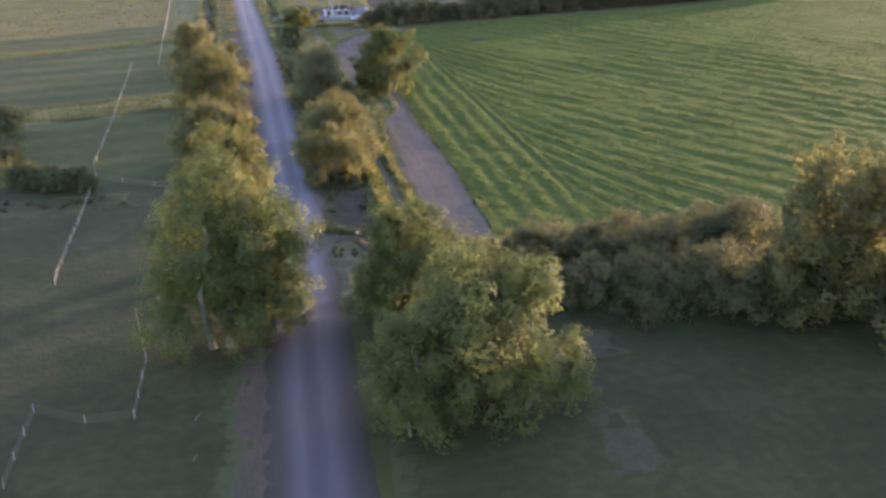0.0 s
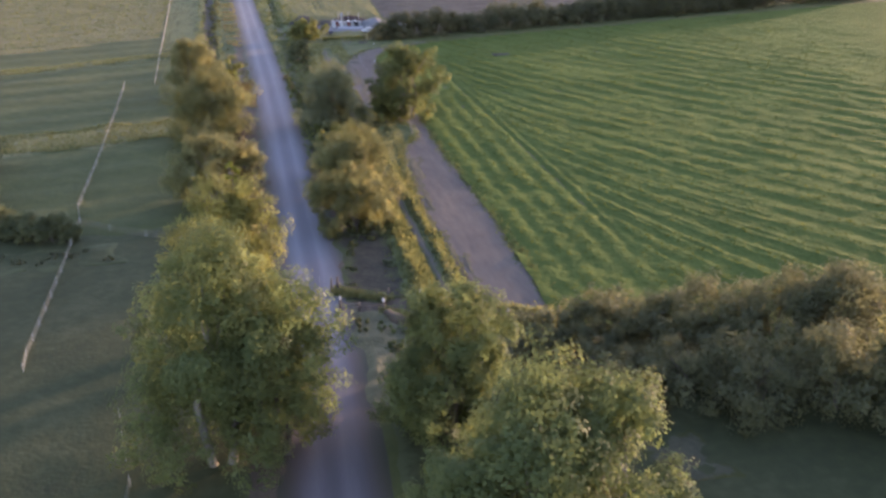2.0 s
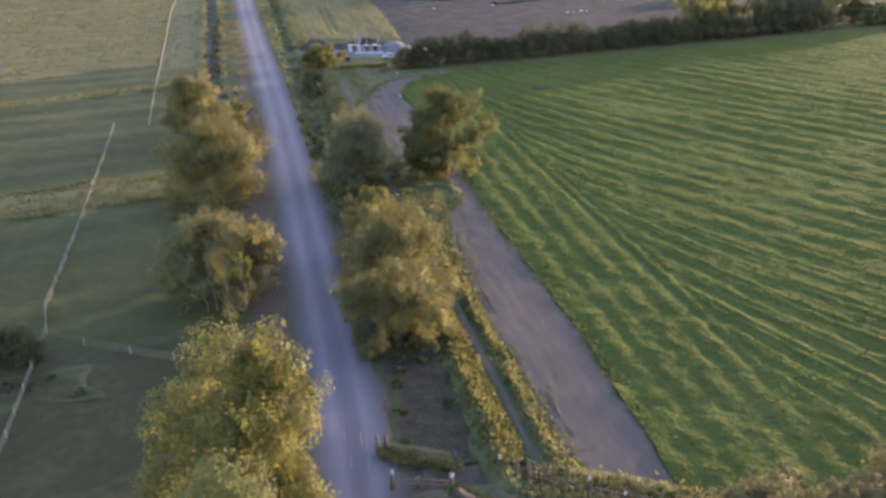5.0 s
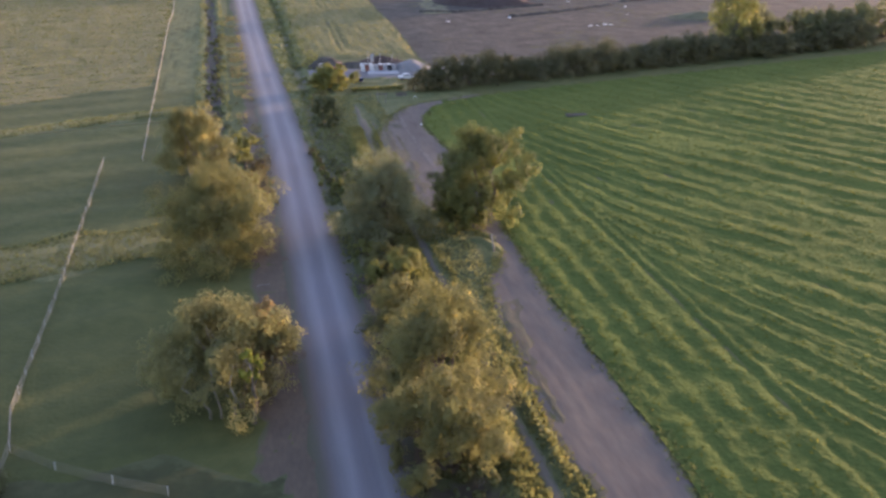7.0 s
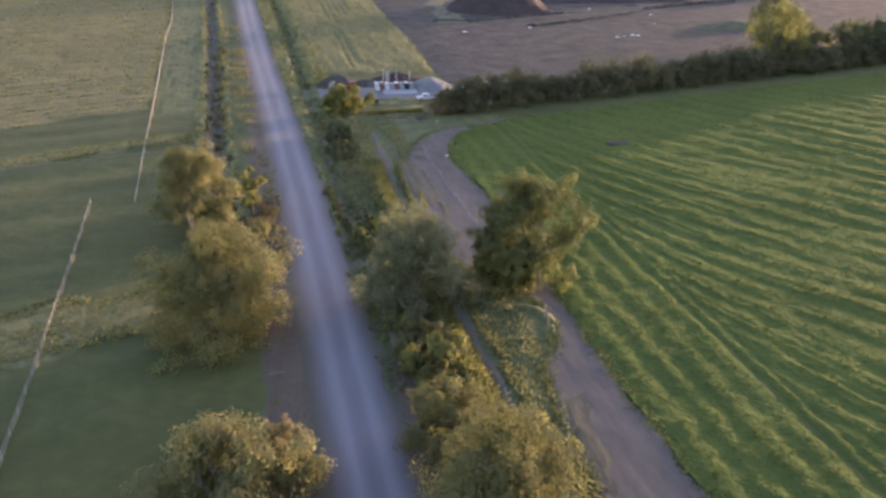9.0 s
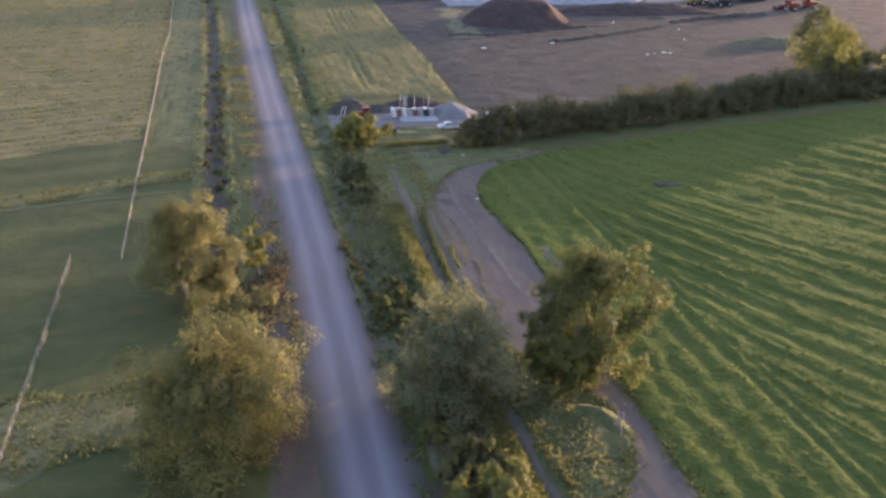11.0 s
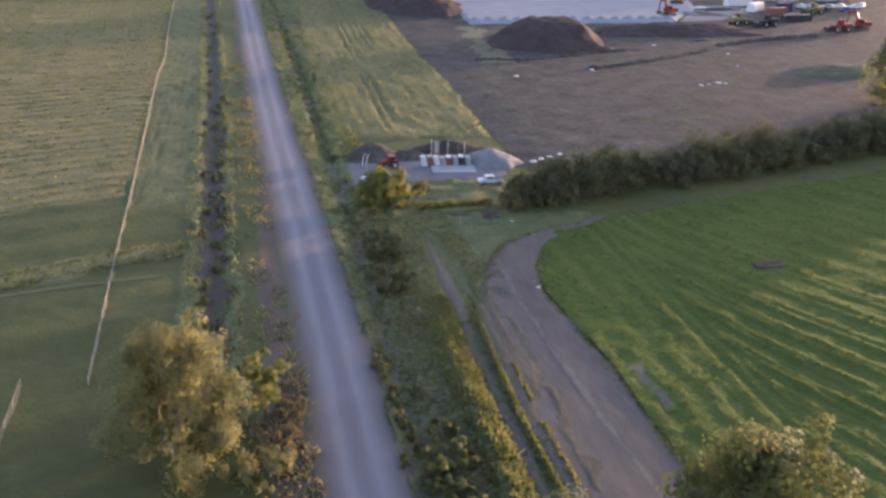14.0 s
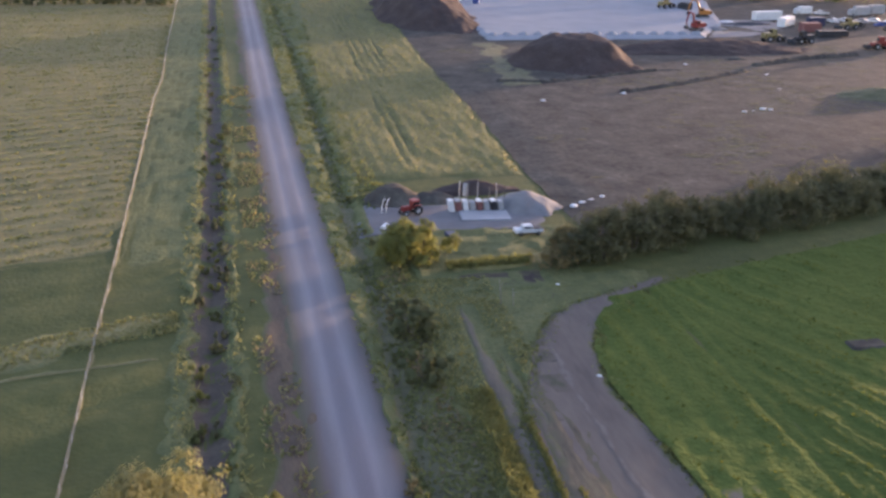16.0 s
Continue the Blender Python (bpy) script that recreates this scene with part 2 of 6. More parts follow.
M_BLUE = shade("blue_paint", [(0.03, 0.05, 0.16), (0.045, 0.075, 0.22), (0.07, 0.11, 0.28)], 1, 6, rough=0.5, bump=0.05)
M_GREY = shade("grey_paint", [(0.22, 0.22, 0.22), (0.30, 0.30, 0.30), (0.38, 0.38, 0.38)], 1, 6, rough=0.5, bump=0.05)
M_DARK = shade("dark_metal", [(0.02, 0.02, 0.022), (0.035, 0.035, 0.038), (0.06, 0.06, 0.06)], 1, 8, rough=0.6, bump=0.1)
M_RUBBER = shade("rubber", [(0.015, 0.015, 0.015), (0.025, 0.025, 0.025), (0.04, 0.04, 0.038)], 1, 8, rough=0.8, bump=0.1)
M_GLASS = shade("dark_glass", [(0.01, 0.012, 0.015), (0.015, 0.018, 0.02), (0.02, 0.022, 0.025)], 1, 8, rough=0.08, bump=0.0, spec=0.6)
LEAF = {
    "hedge": shade("leaf_hedge", [(0.106, 0.111, 0.063), (0.133, 0.136, 0.072), (0.169, 0.163, 0.081)], 0.3, 1.5, rough=0.7, bump=0, island=0.10, through_light=0.6),
    "olive": shade("leaf_olive", [(0.108, 0.130, 0.050), (0.142, 0.160, 0.056), (0.195, 0.198, 0.066)], 0.3, 1.5, rough=0.6, bump=0, island=0.16, through_light=0.6),
    "green": shade("leaf_green", [(0.121, 0.156, 0.062), (0.160, 0.194, 0.072), (0.214, 0.241, 0.083)], 0.3, 1.5, rough=0.6, bump=0, island=0.10, through_light=0.6),
    "yellow": shade("leaf_yellowing", [(0.165, 0.184, 0.062), (0.212, 0.219, 0.068), (0.275, 0.256, 0.078)], 0.3, 1.5, rough=0.6, bump=0, island=0.14, through_light=0.6),
    "grey": shade("leaf_greyish", [(0.150, 0.158, 0.068), (0.187, 0.187, 0.075), (0.237, 0.220, 0.082)], 0.3, 1.5, rough=0.7, bump=0, island=0.10, through_light=0.6),
    "thicket": shade("leaf_thicket", [(0.124, 0.133, 0.073), (0.157, 0.163, 0.082), (0.199, 0.192, 0.088)], 0.3, 1.5, rough=0.7, bump=0, island=0.10, through_light=0.6),
    "sprig": shade("leaf_sprig", [(0.19, 0.235, 0.05), (0.25, 0.28, 0.058), (0.32, 0.33, 0.07)], 0.3, 1.5, rough=0.6, bump=0, island=0.12, through_light=0.6),
    "pale": shade("leaf_pale", [(0.180, 0.186, 0.084), (0.222, 0.218, 0.094), (0.280, 0.258, 0.108)], 0.3, 1.5, rough=0.7, bump=0, island=0.12, through_light=0.6),
    "rust": shade("leaf_rusty", [(0.185, 0.152, 0.08), (0.23, 0.188, 0.092), (0.275, 0.225, 0.105)], 0.3, 1.5, rough=0.7, bump=0, island=0.15, through_light=0.6),
    "dusky": shade("leaf_dusky", [(0.160, 0.180, 0.105), (0.192, 0.210, 0.117), (0.230, 0.237, 0.125)], 0.3, 1.5, rough=0.7, bump=0, island=0.10, through_light=0.6),
    "dark": shade("leaf_dark", [(0.122, 0.144, 0.074), (0.148, 0.168, 0.083), (0.180, 0.190, 0.090)], 0.3, 1.5, rough=0.7, bump=0, island=0.10, through_light=0.6),
}


def road_material():
    """Gravel with two worn wheel lines, ragged towards the verges; "across" runs from -1 to 1 over the strip."""
    m = bpy.data.materials.new("gravel_road")
    m.use_nodes = True
    n, l = m.node_tree.nodes, m.node_tree.links
    p = n["Principled BSDF"]
    p.inputs["Roughness"].default_value = 0.9
    at = n.new("ShaderNodeAttribute")
    at.attribute_name = "across"
    tc, mp = n.new("ShaderNodeTexCoord"), n.new("ShaderNodeMapping")
    mp.inputs["Scale"].default_value = (1.0, 0.12, 1)
    l.new(tc.outputs["Object"], mp.inputs[0])
    long, fine, blot = (n.new("ShaderNodeTexNoise") for _ in range(3))
    long.inputs["Scale"].default_value, fine.inputs["Scale"].default_value, blot.inputs["Scale"].default_value = 0.9, 6.0, 0.35
    for q in (long, fine, blot):
        q.inputs["Detail"].default_value = 4
    l.new(mp.outputs[0], long.inputs[0]), l.new(tc.outputs["Object"], fine.inputs[0]), l.new(mp.outputs[0], blot.inputs[0])

    def math_node(op, a, b, c=0.0):
        q = n.new("ShaderNodeMath")
        q.operation = op
        for k, v in enumerate((a, b, c)):
            if isinstance(v, (int, float)):
                q.inputs[k].default_value = v
            else:
                l.new(v, q.inputs[k])
        return q.outputs[0]
    side = math_node("ABSOLUTE", at.outputs["Fac"], 0)
    wander = math_node("MULTIPLY_ADD", long.outputs[0], 0.16, side)
    ramp = n.new("ShaderNodeValToRGB")
    e = ramp.color_ramp.elements
    e[0].position, e[0].color = 0.06, (0.128, 0.120, 0.129, 1)
    e[1].position, e[1].color = 1.0, (0.062, 0.062, 0.032, 1)
    for pos, c in ((0.20, (0.140, 0.132, 0.144)), (0.33, (0.178, 0.169, 0.181)), (0.44, (0.161, 0.153, 0.161)), (0.58, (0.124, 0.116, 0.121)), (0.70, (0.104, 0.089, 0.084)), (0.84, (0.082, 0.072, 0.052))):
        e.new(pos).color = (*c, 1)
    l.new(wander, ramp.inputs[0])
    speck = n.new("ShaderNodeValToRGB")
    speck.color_ramp.elements[0].color, speck.color_ramp.elements[1].color = (0.74, 0.74, 0.74, 1), (1.12, 1.12, 1.12, 1)
    speck.color_ramp.elements[0].position, speck.color_ramp.elements[1].position = 0.25, 0.75
    both = math_node("MULTIPLY_ADD", blot.outputs[0], 0.5, math_node("MULTIPLY", fine.outputs[0], 0.5))
    l.new(both, speck.inputs[0])
    mx = n.new("ShaderNodeMix")
    mx.data_type, mx.blend_type = "RGBA", "MULTIPLY"
    mx.inputs["Factor"].default_value = 1.0
    l.new(ramp.outputs[0], mx.inputs["A"]), l.new(speck.outputs[0], mx.inputs["B"])
    # South of the gateway, tree shade is painted into the road's colour.
    sep, south, toned = n.new("ShaderNodeSeparateXYZ"), n.new("ShaderNodeMapRange"), n.new("ShaderNodeMix")
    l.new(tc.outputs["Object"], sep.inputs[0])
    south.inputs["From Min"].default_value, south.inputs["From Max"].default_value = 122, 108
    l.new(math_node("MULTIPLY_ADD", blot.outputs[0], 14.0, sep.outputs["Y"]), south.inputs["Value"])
    toned.data_type, toned.blend_type = "RGBA", "MULTIPLY"
    toned.inputs["B"].default_value = (0.70, 0.63, 0.62, 1)
    l.new(south.outputs[0], toned.inputs["Factor"]), l.new(mx.outputs["Result"], toned.inputs["A"])
    l.new(toned.outputs["Result"], p.inputs["Base Color"])
    bp = n.new("ShaderNodeBump")
    bp.inputs["Strength"].default_value, bp.inputs["Distance"].default_value = 0.6, 0.04
    l.new(fine.outputs[0], bp.inputs["Height"]), l.new(bp.outputs[0], p.inputs["Normal"])
    return m


M_ROAD = road_material()


# ---- building blocks ----
def mesh_of(name, verts, faces, material, smooth_faces=False):
    me = bpy.data.meshes.new(name)
    me.from_pydata(np.asarray(verts, float).tolist(), [], [list(map(int, f)) for f in faces])
    me.materials.append(material)
    if smooth_faces:
        me.polygons.foreach_set("use_smooth", [True] * len(me.polygons))
    me.update()
    return me


def quads(name, corners, material):
    """One mesh of loose four-cornered pieces; corners has the shape (n, 4, 3)."""
    n = len(corners)
    me = bpy.data.meshes.new(name)
    me.vertices.add(4 * n), me.loops.add(4 * n), me.polygons.add(n)
    me.vertices.foreach_set("co", np.asarray(corners, np.float32).ravel())
    me.loops.foreach_set("vertex_index", np.arange(4 * n, dtype=np.int32))
    me.polygons.foreach_set("loop_start", np.arange(0, 4 * n, 4, dtype=np.int32))
    me.materials.append(material)
    me.update(calc_edges=True)
    return me


def part(name, bm, material, parent, label=""):
    if isinstance(bm, bmesh.types.BMesh):
        me = bpy.data.meshes.new(name)
        bm.to_mesh(me)
        bm.free()
        me.materials.append(material)
    else:
        me = bm
    ob = new(name, me)
    ob.parent = parent
    if label:
        ob["label"] = label
    return ob


def thing(name, x, y, label, category, group="", z=None, turn=0.0, size=1.0):
    ob = new(name)
    ob.matrix_world = pose(x, y, gz1(x, y) if z is None else z, 0, 0, turn) @ Matrix.Scale(size, 4)
    return tagged(ob, label, category, group)


def box(size, at=(0, 0, 0), bevel=0.03, bm=None, taper=1.0):
    """A box with rounded edges, standing on at; taper narrows its top."""
    own = bmesh.new()
    bmesh.ops.create_cube(own, size=1)
    for v in own.verts:
        k = taper if v.co.z > 0 else 1.0
        v.co = Vector((v.co.x * size[0] * k, v.co.y * size[1] * k, (v.co.z + 0.5) * size[2]))
    if bevel:
        bmesh.ops.bevel(own, geom=list(own.edges), offset=bevel, segments=2, affect="EDGES")
    bmesh.ops.translate(own, verts=own.verts, vec=at)
    return join(bm, own)


def join(bm, own):
    if bm is None:
        return own
    tmp = bpy.data.meshes.new("tmp")
    own.to_mesh(tmp)
    own.free()
    bm.from_mesh(tmp)
    bpy.data.meshes.remove(tmp)
    return bm


def tube(points, radii, sides=7, bm=None):
    """A tapered round limb along points."""
    own = bmesh.new()
    rings = []
    for k, p in enumerate(points):
        p = Vector(p)
        a, b = Vector(points[max(k - 1, 0)]), Vector(points[min(k + 1, len(points) - 1)])
        d = (b - a).normalized()
        u = d.orthogonal().normalized()
        w = d.cross(u)
        rings.append([own.verts.new(p + (u * math.cos(2 * math.pi * s / sides) + w * math.sin(2 * math.pi * s / sides)) * radii[k]) for s in range(sides)])
    for r, q in zip(rings, rings[1:]):
        for s in range(sides):
            own.faces.new((r[s], r[(s + 1) % sides], q[(s + 1) % sides], q[s]))
    own.faces.new(rings[0][::-1]), own.faces.new(rings[-1])
    for f in own.faces:
        f.smooth = True
    return join(bm, own)


def disc(radius, width, at, axis="x", sides=16, bm=None):
    own = bmesh.new()
    bmesh.ops.create_cone(own, cap_ends=True, segments=sides, radius1=radius, radius2=radius, depth=width)
    edges = [e for e in own.edges if len({round(v.co.z, 4) for v in e.verts}) == 1]
    bmesh.ops.bevel(own, geom=edges, offset=min(width, radius) * 0.15, segments=2, affect="EDGES")
    bmesh.ops.rotate(own, verts=own.verts, matrix=Matrix.Rotation(math.pi / 2, 3, "Y" if axis == "x" else "X") if axis != "z" else Matrix.Identity(3))
    bmesh.ops.translate(own, verts=own.verts, vec=at)
    return join(bm, own)


# ---- leaves, trees, shrubs ----
def leaf_quads(centres, normals, sizes, gen, ratio=0.62):
    n = len(centres)
    nrm = normals / np.maximum(np.linalg.norm(normals, axis=1, keepdims=True), 1e-6)
    r = gen.normal(size=(n, 3))
    u = np.cross(nrm, r)
    u /= np.maximum(np.linalg.norm(u, axis=1, keepdims=True), 1e-6)
    w = np.cross(nrm, u)
    s = sizes[:, None]
    bend = nrm * s * 0.18
    return np.stack([centres - u * s * 0.5 - bend, centres - w * s * 0.5 * ratio, centres + u * s * 0.5 - bend, centres + w * s * 0.5 * ratio], 1)


def crown_leaves(gen, h, r, low, lobes, count, size, lean=(0, 0), dome=True, bough=(0.18, 0.37), ragged=1.0):
    """Leaves on many uneven boughs, each of several sprays, that fill a crown from low to h metres; r: the half widths in x and y.
    A dome keeps its width down to the foot, the others narrow towards it."""
    cs, rs = [], []
    tall = h - low
    ph = gen.uniform(0, 2 * math.pi, 4)
    for k in range(lobes):
        f = 0.0 + 1.0 * ((k + gen.random()) / lobes) ** (1.0 if dome else 0.85)
        if dome:
            wide = 1.04 - 0.04 * f / 0.5 if f < 0.5 else math.sqrt(max(1 - ((f - 0.5) / 0.54) ** 2.0, 0.0))
        else:
            wide = math.sqrt(max(1 - (2 * f - 1) ** 2, 0.0)) * 0.95 + 0.05
        a, k2 = gen.uniform(0, 2 * math.pi), gen.uniform(0.2, 1.0) ** 0.42
        wide *= 0.92 + ragged * (0.16 * math.sin(2 * a + ph[0] + 3 * f) + 0.13 * math.sin(3 * a + ph[1] - 5 * f) + 0.08 * math.sin(5 * a + ph[2]))
        lr = gen.uniform(*bough) * min(r[0], r[1], tall * 0.6)
        z = low + lr * 0.5 + f * (tall - lr * 1.4) * (1 + 0.09 * math.sin(2 * a + ph[3]) + 0.05 * math.sin(5 * a + ph[0]))
        cs.append((math.cos(a) * k2 * max(r[0] * wide - lr * 0.55, 0.1) + lean[0] * z, math.sin(a) * k2 * max(r[1] * wide - lr * 0.55, 0.1) + lean[1] * z, z))
        rs.append(lr)
    cs, rs = np.array(cs), np.array(rs)
    pick = gen.choice(lobes, size=count, p=rs ** 2 / np.sum(rs ** 2))
    sprays = 12
    sd = gen.normal(size=(lobes, sprays, 3))
    sd[:, :, 2] += 0.35
    sd /= np.linalg.norm(sd, axis=2, keepdims=True)
    reach = gen.uniform(0.5, 1.05, size=(lobes, sprays, 1))
    which = gen.integers(0, sprays, count)
    d = gen.normal(size=(count, 3))
    d /= np.linalg.norm(d, axis=1, keepdims=True)
    out = sd[pick, which]
    small = rs[pick][:, None] * gen.uniform(0.22, 0.5, size=(count, 1))
    pos = cs[pick] + out * reach[pick, which] * rs[pick][:, None] * np.array([1.0, 1.0, 1.1]) + d * small
    pos[:, 2] = np.abs(pos[:, 2] - 0.05) + 0.05
    nrm = out * 1.2 + d * 0.55 + gen.normal(size=(count, 3)) * 0.22
    nrm[:, 2] += 0.5
    return leaf_quads(pos, nrm, size * gen.uniform(0.6, 1.35, count), gen), cs


def tree(name, x, y, h, r, low, leaf, label, category="tree", lobes=34, count=9000, size=0.5, seed=1, bark=None, stems=1, group="", lean=(0, 0), limbs=5, dome=True, bough=(0.18, 0.37), ragged=1.2, fine=1.0):
    gen = np.random.default_rng(seed)
    ob = thing(name, x, y, label, category, group)
    corners, cs = crown_leaves(gen, h, r, low, lobes, int(count * fine), size * 0.86 / math.sqrt(fine), lean, dome, bough, ragged)
    part("crown", quads("crown", corners, LEAF[leaf]), None, ob)
    bark = bark or M_BARK
    base = 0.028 * h / math.sqrt(stems)
    order = np.argsort(-cs[:, 2])
    for s in range(stems):
        a = gen.uniform(0, 6.28)
        off = 0.0 if stems == 1 else gen.uniform(0.05, 0.10) * h
        bx, by = off * math.cos(a), off * math.sin(a)
        top = cs[order[s]] * np.array([0.75, 0.75, 0.82])
        mid = np.array([bx * 1.5 + gen.normal() * 0.2, by * 1.5 + gen.normal() * 0.2, top[2] * 0.45])
        part("trunk", tube([(bx * 0.6, by * 0.6, -0.5), (bx * 0.8, by * 0.8, 0.3), tuple(mid), tuple((mid + top) / 2 + gen.normal(size=3) * 0.15), tuple(top)],
                           [base * 1.35, base, base * 0.72, base * 0.45, 0.04]), bark, ob)
    for s in range(limbs):
        c = cs[order[(s * 3 + 2) % len(order)]]
        z0 = max(low * 0.7, h * gen.uniform(0.18, 0.4))
        part("limb", tube([(0, 0, z0), tuple(c * np.array([0.45, 0.45, 0]) + np.array([0, 0, z0 * 0.5 + c[2] * 0.5])), tuple(c * 0.95)], [base * 0.55, base * 0.34, 0.035], 6), bark, ob)
    return ob


def shrub(name, x, y, h, r, leaf, label, category="shrub", count=3500, size=0.42, seed=1, group="", lobes=16):
    return tree(name, x, y, h, r, 0.1, leaf, label, category, lobes, count, size, seed, M_BARK, 2, group, limbs=2, bough=(0.22, 0.42))


# ---- ground ----
def steps(*runs):
    out = []
    for a, b, d in runs:
        out += list(np.arange(a, b, d))
    return np.array(out + [runs[-1][1]])


def sheet(name, xs, ys, zf, material, rim=None):
    """A sheet of ground over a grid; xs may be a grid of its own; rim: metres to its edge."""
    X, Y = (xs, ys) if np.ndim(xs) == 2 else np.meshgrid(xs, ys)
    Z = zf(X, Y)
    ny, nx = X.shape
    i = np.arange(ny * nx).reshape(ny, nx)
    f = np.stack([i[:-1, :-1], i[:-1, 1:], i[1:, 1:], i[1:, :-1]], -1).reshape(-1, 4)
    me = bpy.data.meshes.new(name)
    nv, nf = ny * nx, len(f)
    me.vertices.add(nv), me.loops.add(4 * nf), me.polygons.add(nf)
    me.vertices.foreach_set("co", np.stack([X, Y, Z], -1).astype(np.float32).ravel())
    me.loops.foreach_set("vertex_index", f.astype(np.int32).ravel())
    me.polygons.foreach_set("loop_start", np.arange(0, 4 * nf, 4, dtype=np.int32))
    me.polygons.foreach_set("use_smooth", np.ones(nf, bool))
    me.materials.append(material)
    me.update(calc_edges=True)
    me.attributes.new("rim", "FLOAT", "POINT").data.foreach_set("value", np.full(nv, 9.0, np.float32) if rim is None else rim.astype(np.float32).ravel())
    return new(name, me)


def patch(name, y0, y1, xl, xr, step, material, label, lift=0.03, relief=None, wob=0.6, kind="structure", seed=3, base=0.015, ends=0.0):
    """A stretch of ground between two edge lines, with ragged edges and its own relief."""
    ys = np.arange(y0, y1 + step[1] / 2, step[1])
    nx = max(3, int(np.max(np.abs(xr(ys) - xl(ys))) / step[0]))
    u = np.linspace(0, 1, nx)[None, :]
    Y = np.repeat(ys[:, None], nx, 1)
    L = xl(ys) + wob * (vnoise(ys, ys * 0, 4, seed) - 0.5) * 2 + wob * (vnoise(ys, ys * 0, 1.3, seed + 1) - 0.5)
    R = xr(ys) + wob * (vnoise(ys, ys * 0, 4, seed + 2) - 0.5) * 2 + wob * (vnoise(ys, ys * 0, 1.3, seed + 3) - 0.5)
    X = L[:, None] * (1 - u) + R[:, None] * u
    Y = Y + wob * (vnoise(X, X * 0, 3, seed + 4) - 0.5) * 2 * (np.arange(len(ys))[:, None] % max(len(ys) - 1, 1) == 0)
    if ends:
        Y = Y + ends * 2 * (vnoise(X, X * 0, 9, seed + 5) - 0.5) * np.exp((ys - ys[-1]) / 8)[:, None]
    rim = np.minimum(np.minimum(u * nx, (1 - u) * nx) / 2, 1.0) * np.ones_like(X)
    rim[0], rim[-1] = 0, 0

    def zf(x, y):
        z = gz(x, y) + base + (lift - base) * rim
        return z + (relief(x, y) * rim if relief else 0)
    edge = 0.65 * np.minimum(np.minimum(u, 1 - u) * np.abs(R - L)[:, None], np.minimum(ys - ys[0], ys[-1] - ys)[:, None])
    return tagged(sheet(name, X, Y, zf, material, edge), label, "ground", kind=kind)


def blades(name, pts, height, width, material, label, seed=5, lean=0.8, zextra=None):
    """Tufts of standing blades on the given places, one four-cornered piece each."""
    gen = np.random.default_rng(seed)
    n = len(pts)
    z = gz(pts[:, 0], pts[:, 1]) + (0 if zextra is None else zextra(pts[:, 0], pts[:, 1]))
    a = gen.uniform(0, math.pi, n)
    w = width * gen.uniform(0.5, 1.3, n)
    h = height * gen.uniform(0.5, 1.35, n)
    dx, dy = np.cos(a) * w / 2, np.sin(a) * w / 2
    lx, ly = gen.normal(size=n) * lean * h, gen.normal(size=n) * lean * h
    base = np.stack([pts[:, 0], pts[:, 1], z - 0.03], 1)
    o = np.zeros(n)
    tip = np.stack([lx, ly, h], 1)
    c = np.stack([base - np.stack([dx, dy, o], 1), base + np.stack([dx, dy, o], 1), base + tip + np.stack([dx * 0.7, dy * 0.7, o], 1), base + tip * 0.9 - np.stack([dx * 0.7, dy * 0.7, o], 1)], 1)
    ob = new(name, quads(name, c, material))
    return tagged(ob, label, "grass", kind="stuff")


def scatter(x0, x1, y0, y1, n, seed, keep=None):
    gen = np.random.default_rng(seed)
    p = np.stack([gen.uniform(x0, x1, n), gen.uniform(y0, y1, n)], 1)
    return p if keep is None else p[keep(p[:, 0], p[:, 1])]


ground = sheet("ground", steps((-2500, -300, 200), (-300, -60, 12), (-60, -12, 1.5), (-12, 24, 0.5), (24, 60, 1.5), (60, 300, 8), (300, 2500, 200)),
               steps((-800, 0, 80), (0, 40, 4), (40, 100, 2.0), (100, 300, 1.5), (300, 640, 4), (640, 1000, 30), (1000, 4000, 250)), gz, M_GRASS)
tagged(ground, "dull green mown pasture reaching to the horizon", "ground", kind="structure")

# road strip
ys = np.concatenate([np.arange(-120, 40, 8), np.arange(40, 330, 1.0), np.arange(330, 660, 2.0), np.arange(660, 1300, 40)])
us = np.linspace(-1, 1, 33)
half_w = 5.0
RX = road_mid(ys)[:, None] + us[None, :] * half_w
RY = np.repeat(ys[:, None], len(us), 1)


def road_z(x, y):
    a = np.abs(x - road_mid(y)) / half_w
    ruts = -0.03 * np.exp(-((a - 0.27) / 0.09) ** 2)
    return gz(x, y) + 0.05 + ruts + 0.03 * smooth(0.7, 0.0, a) + 0.015 * (vnoise(x, y, 1.7, 9) - 0.5) - 0.06 * smooth(0.85, 1.0, a)


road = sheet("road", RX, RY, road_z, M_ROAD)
attr = road.data.attributes.new("across", "FLOAT", "POINT")
attr.data.foreach_set("value", np.repeat(us[None, :], len(ys), 0).astype(np.float32).ravel())
tagged(road, "grey gravel farm road with two worn wheel lines", "road", kind="structure")

# right-hand crop field: headland rows run along its edge, the others slant across it
field_edge = line([(34.6, 110), (36.2, 137), (36.6, 160), (36.4, 180), (37.4, 203), (38.2, 228), (38.4, 242), (37.6, 254), (37.2, 262), (38.2, 269), (41, 276), (46, 284)])


def field_far(x):
    return 284.0 + 0.27 * (x - 40)


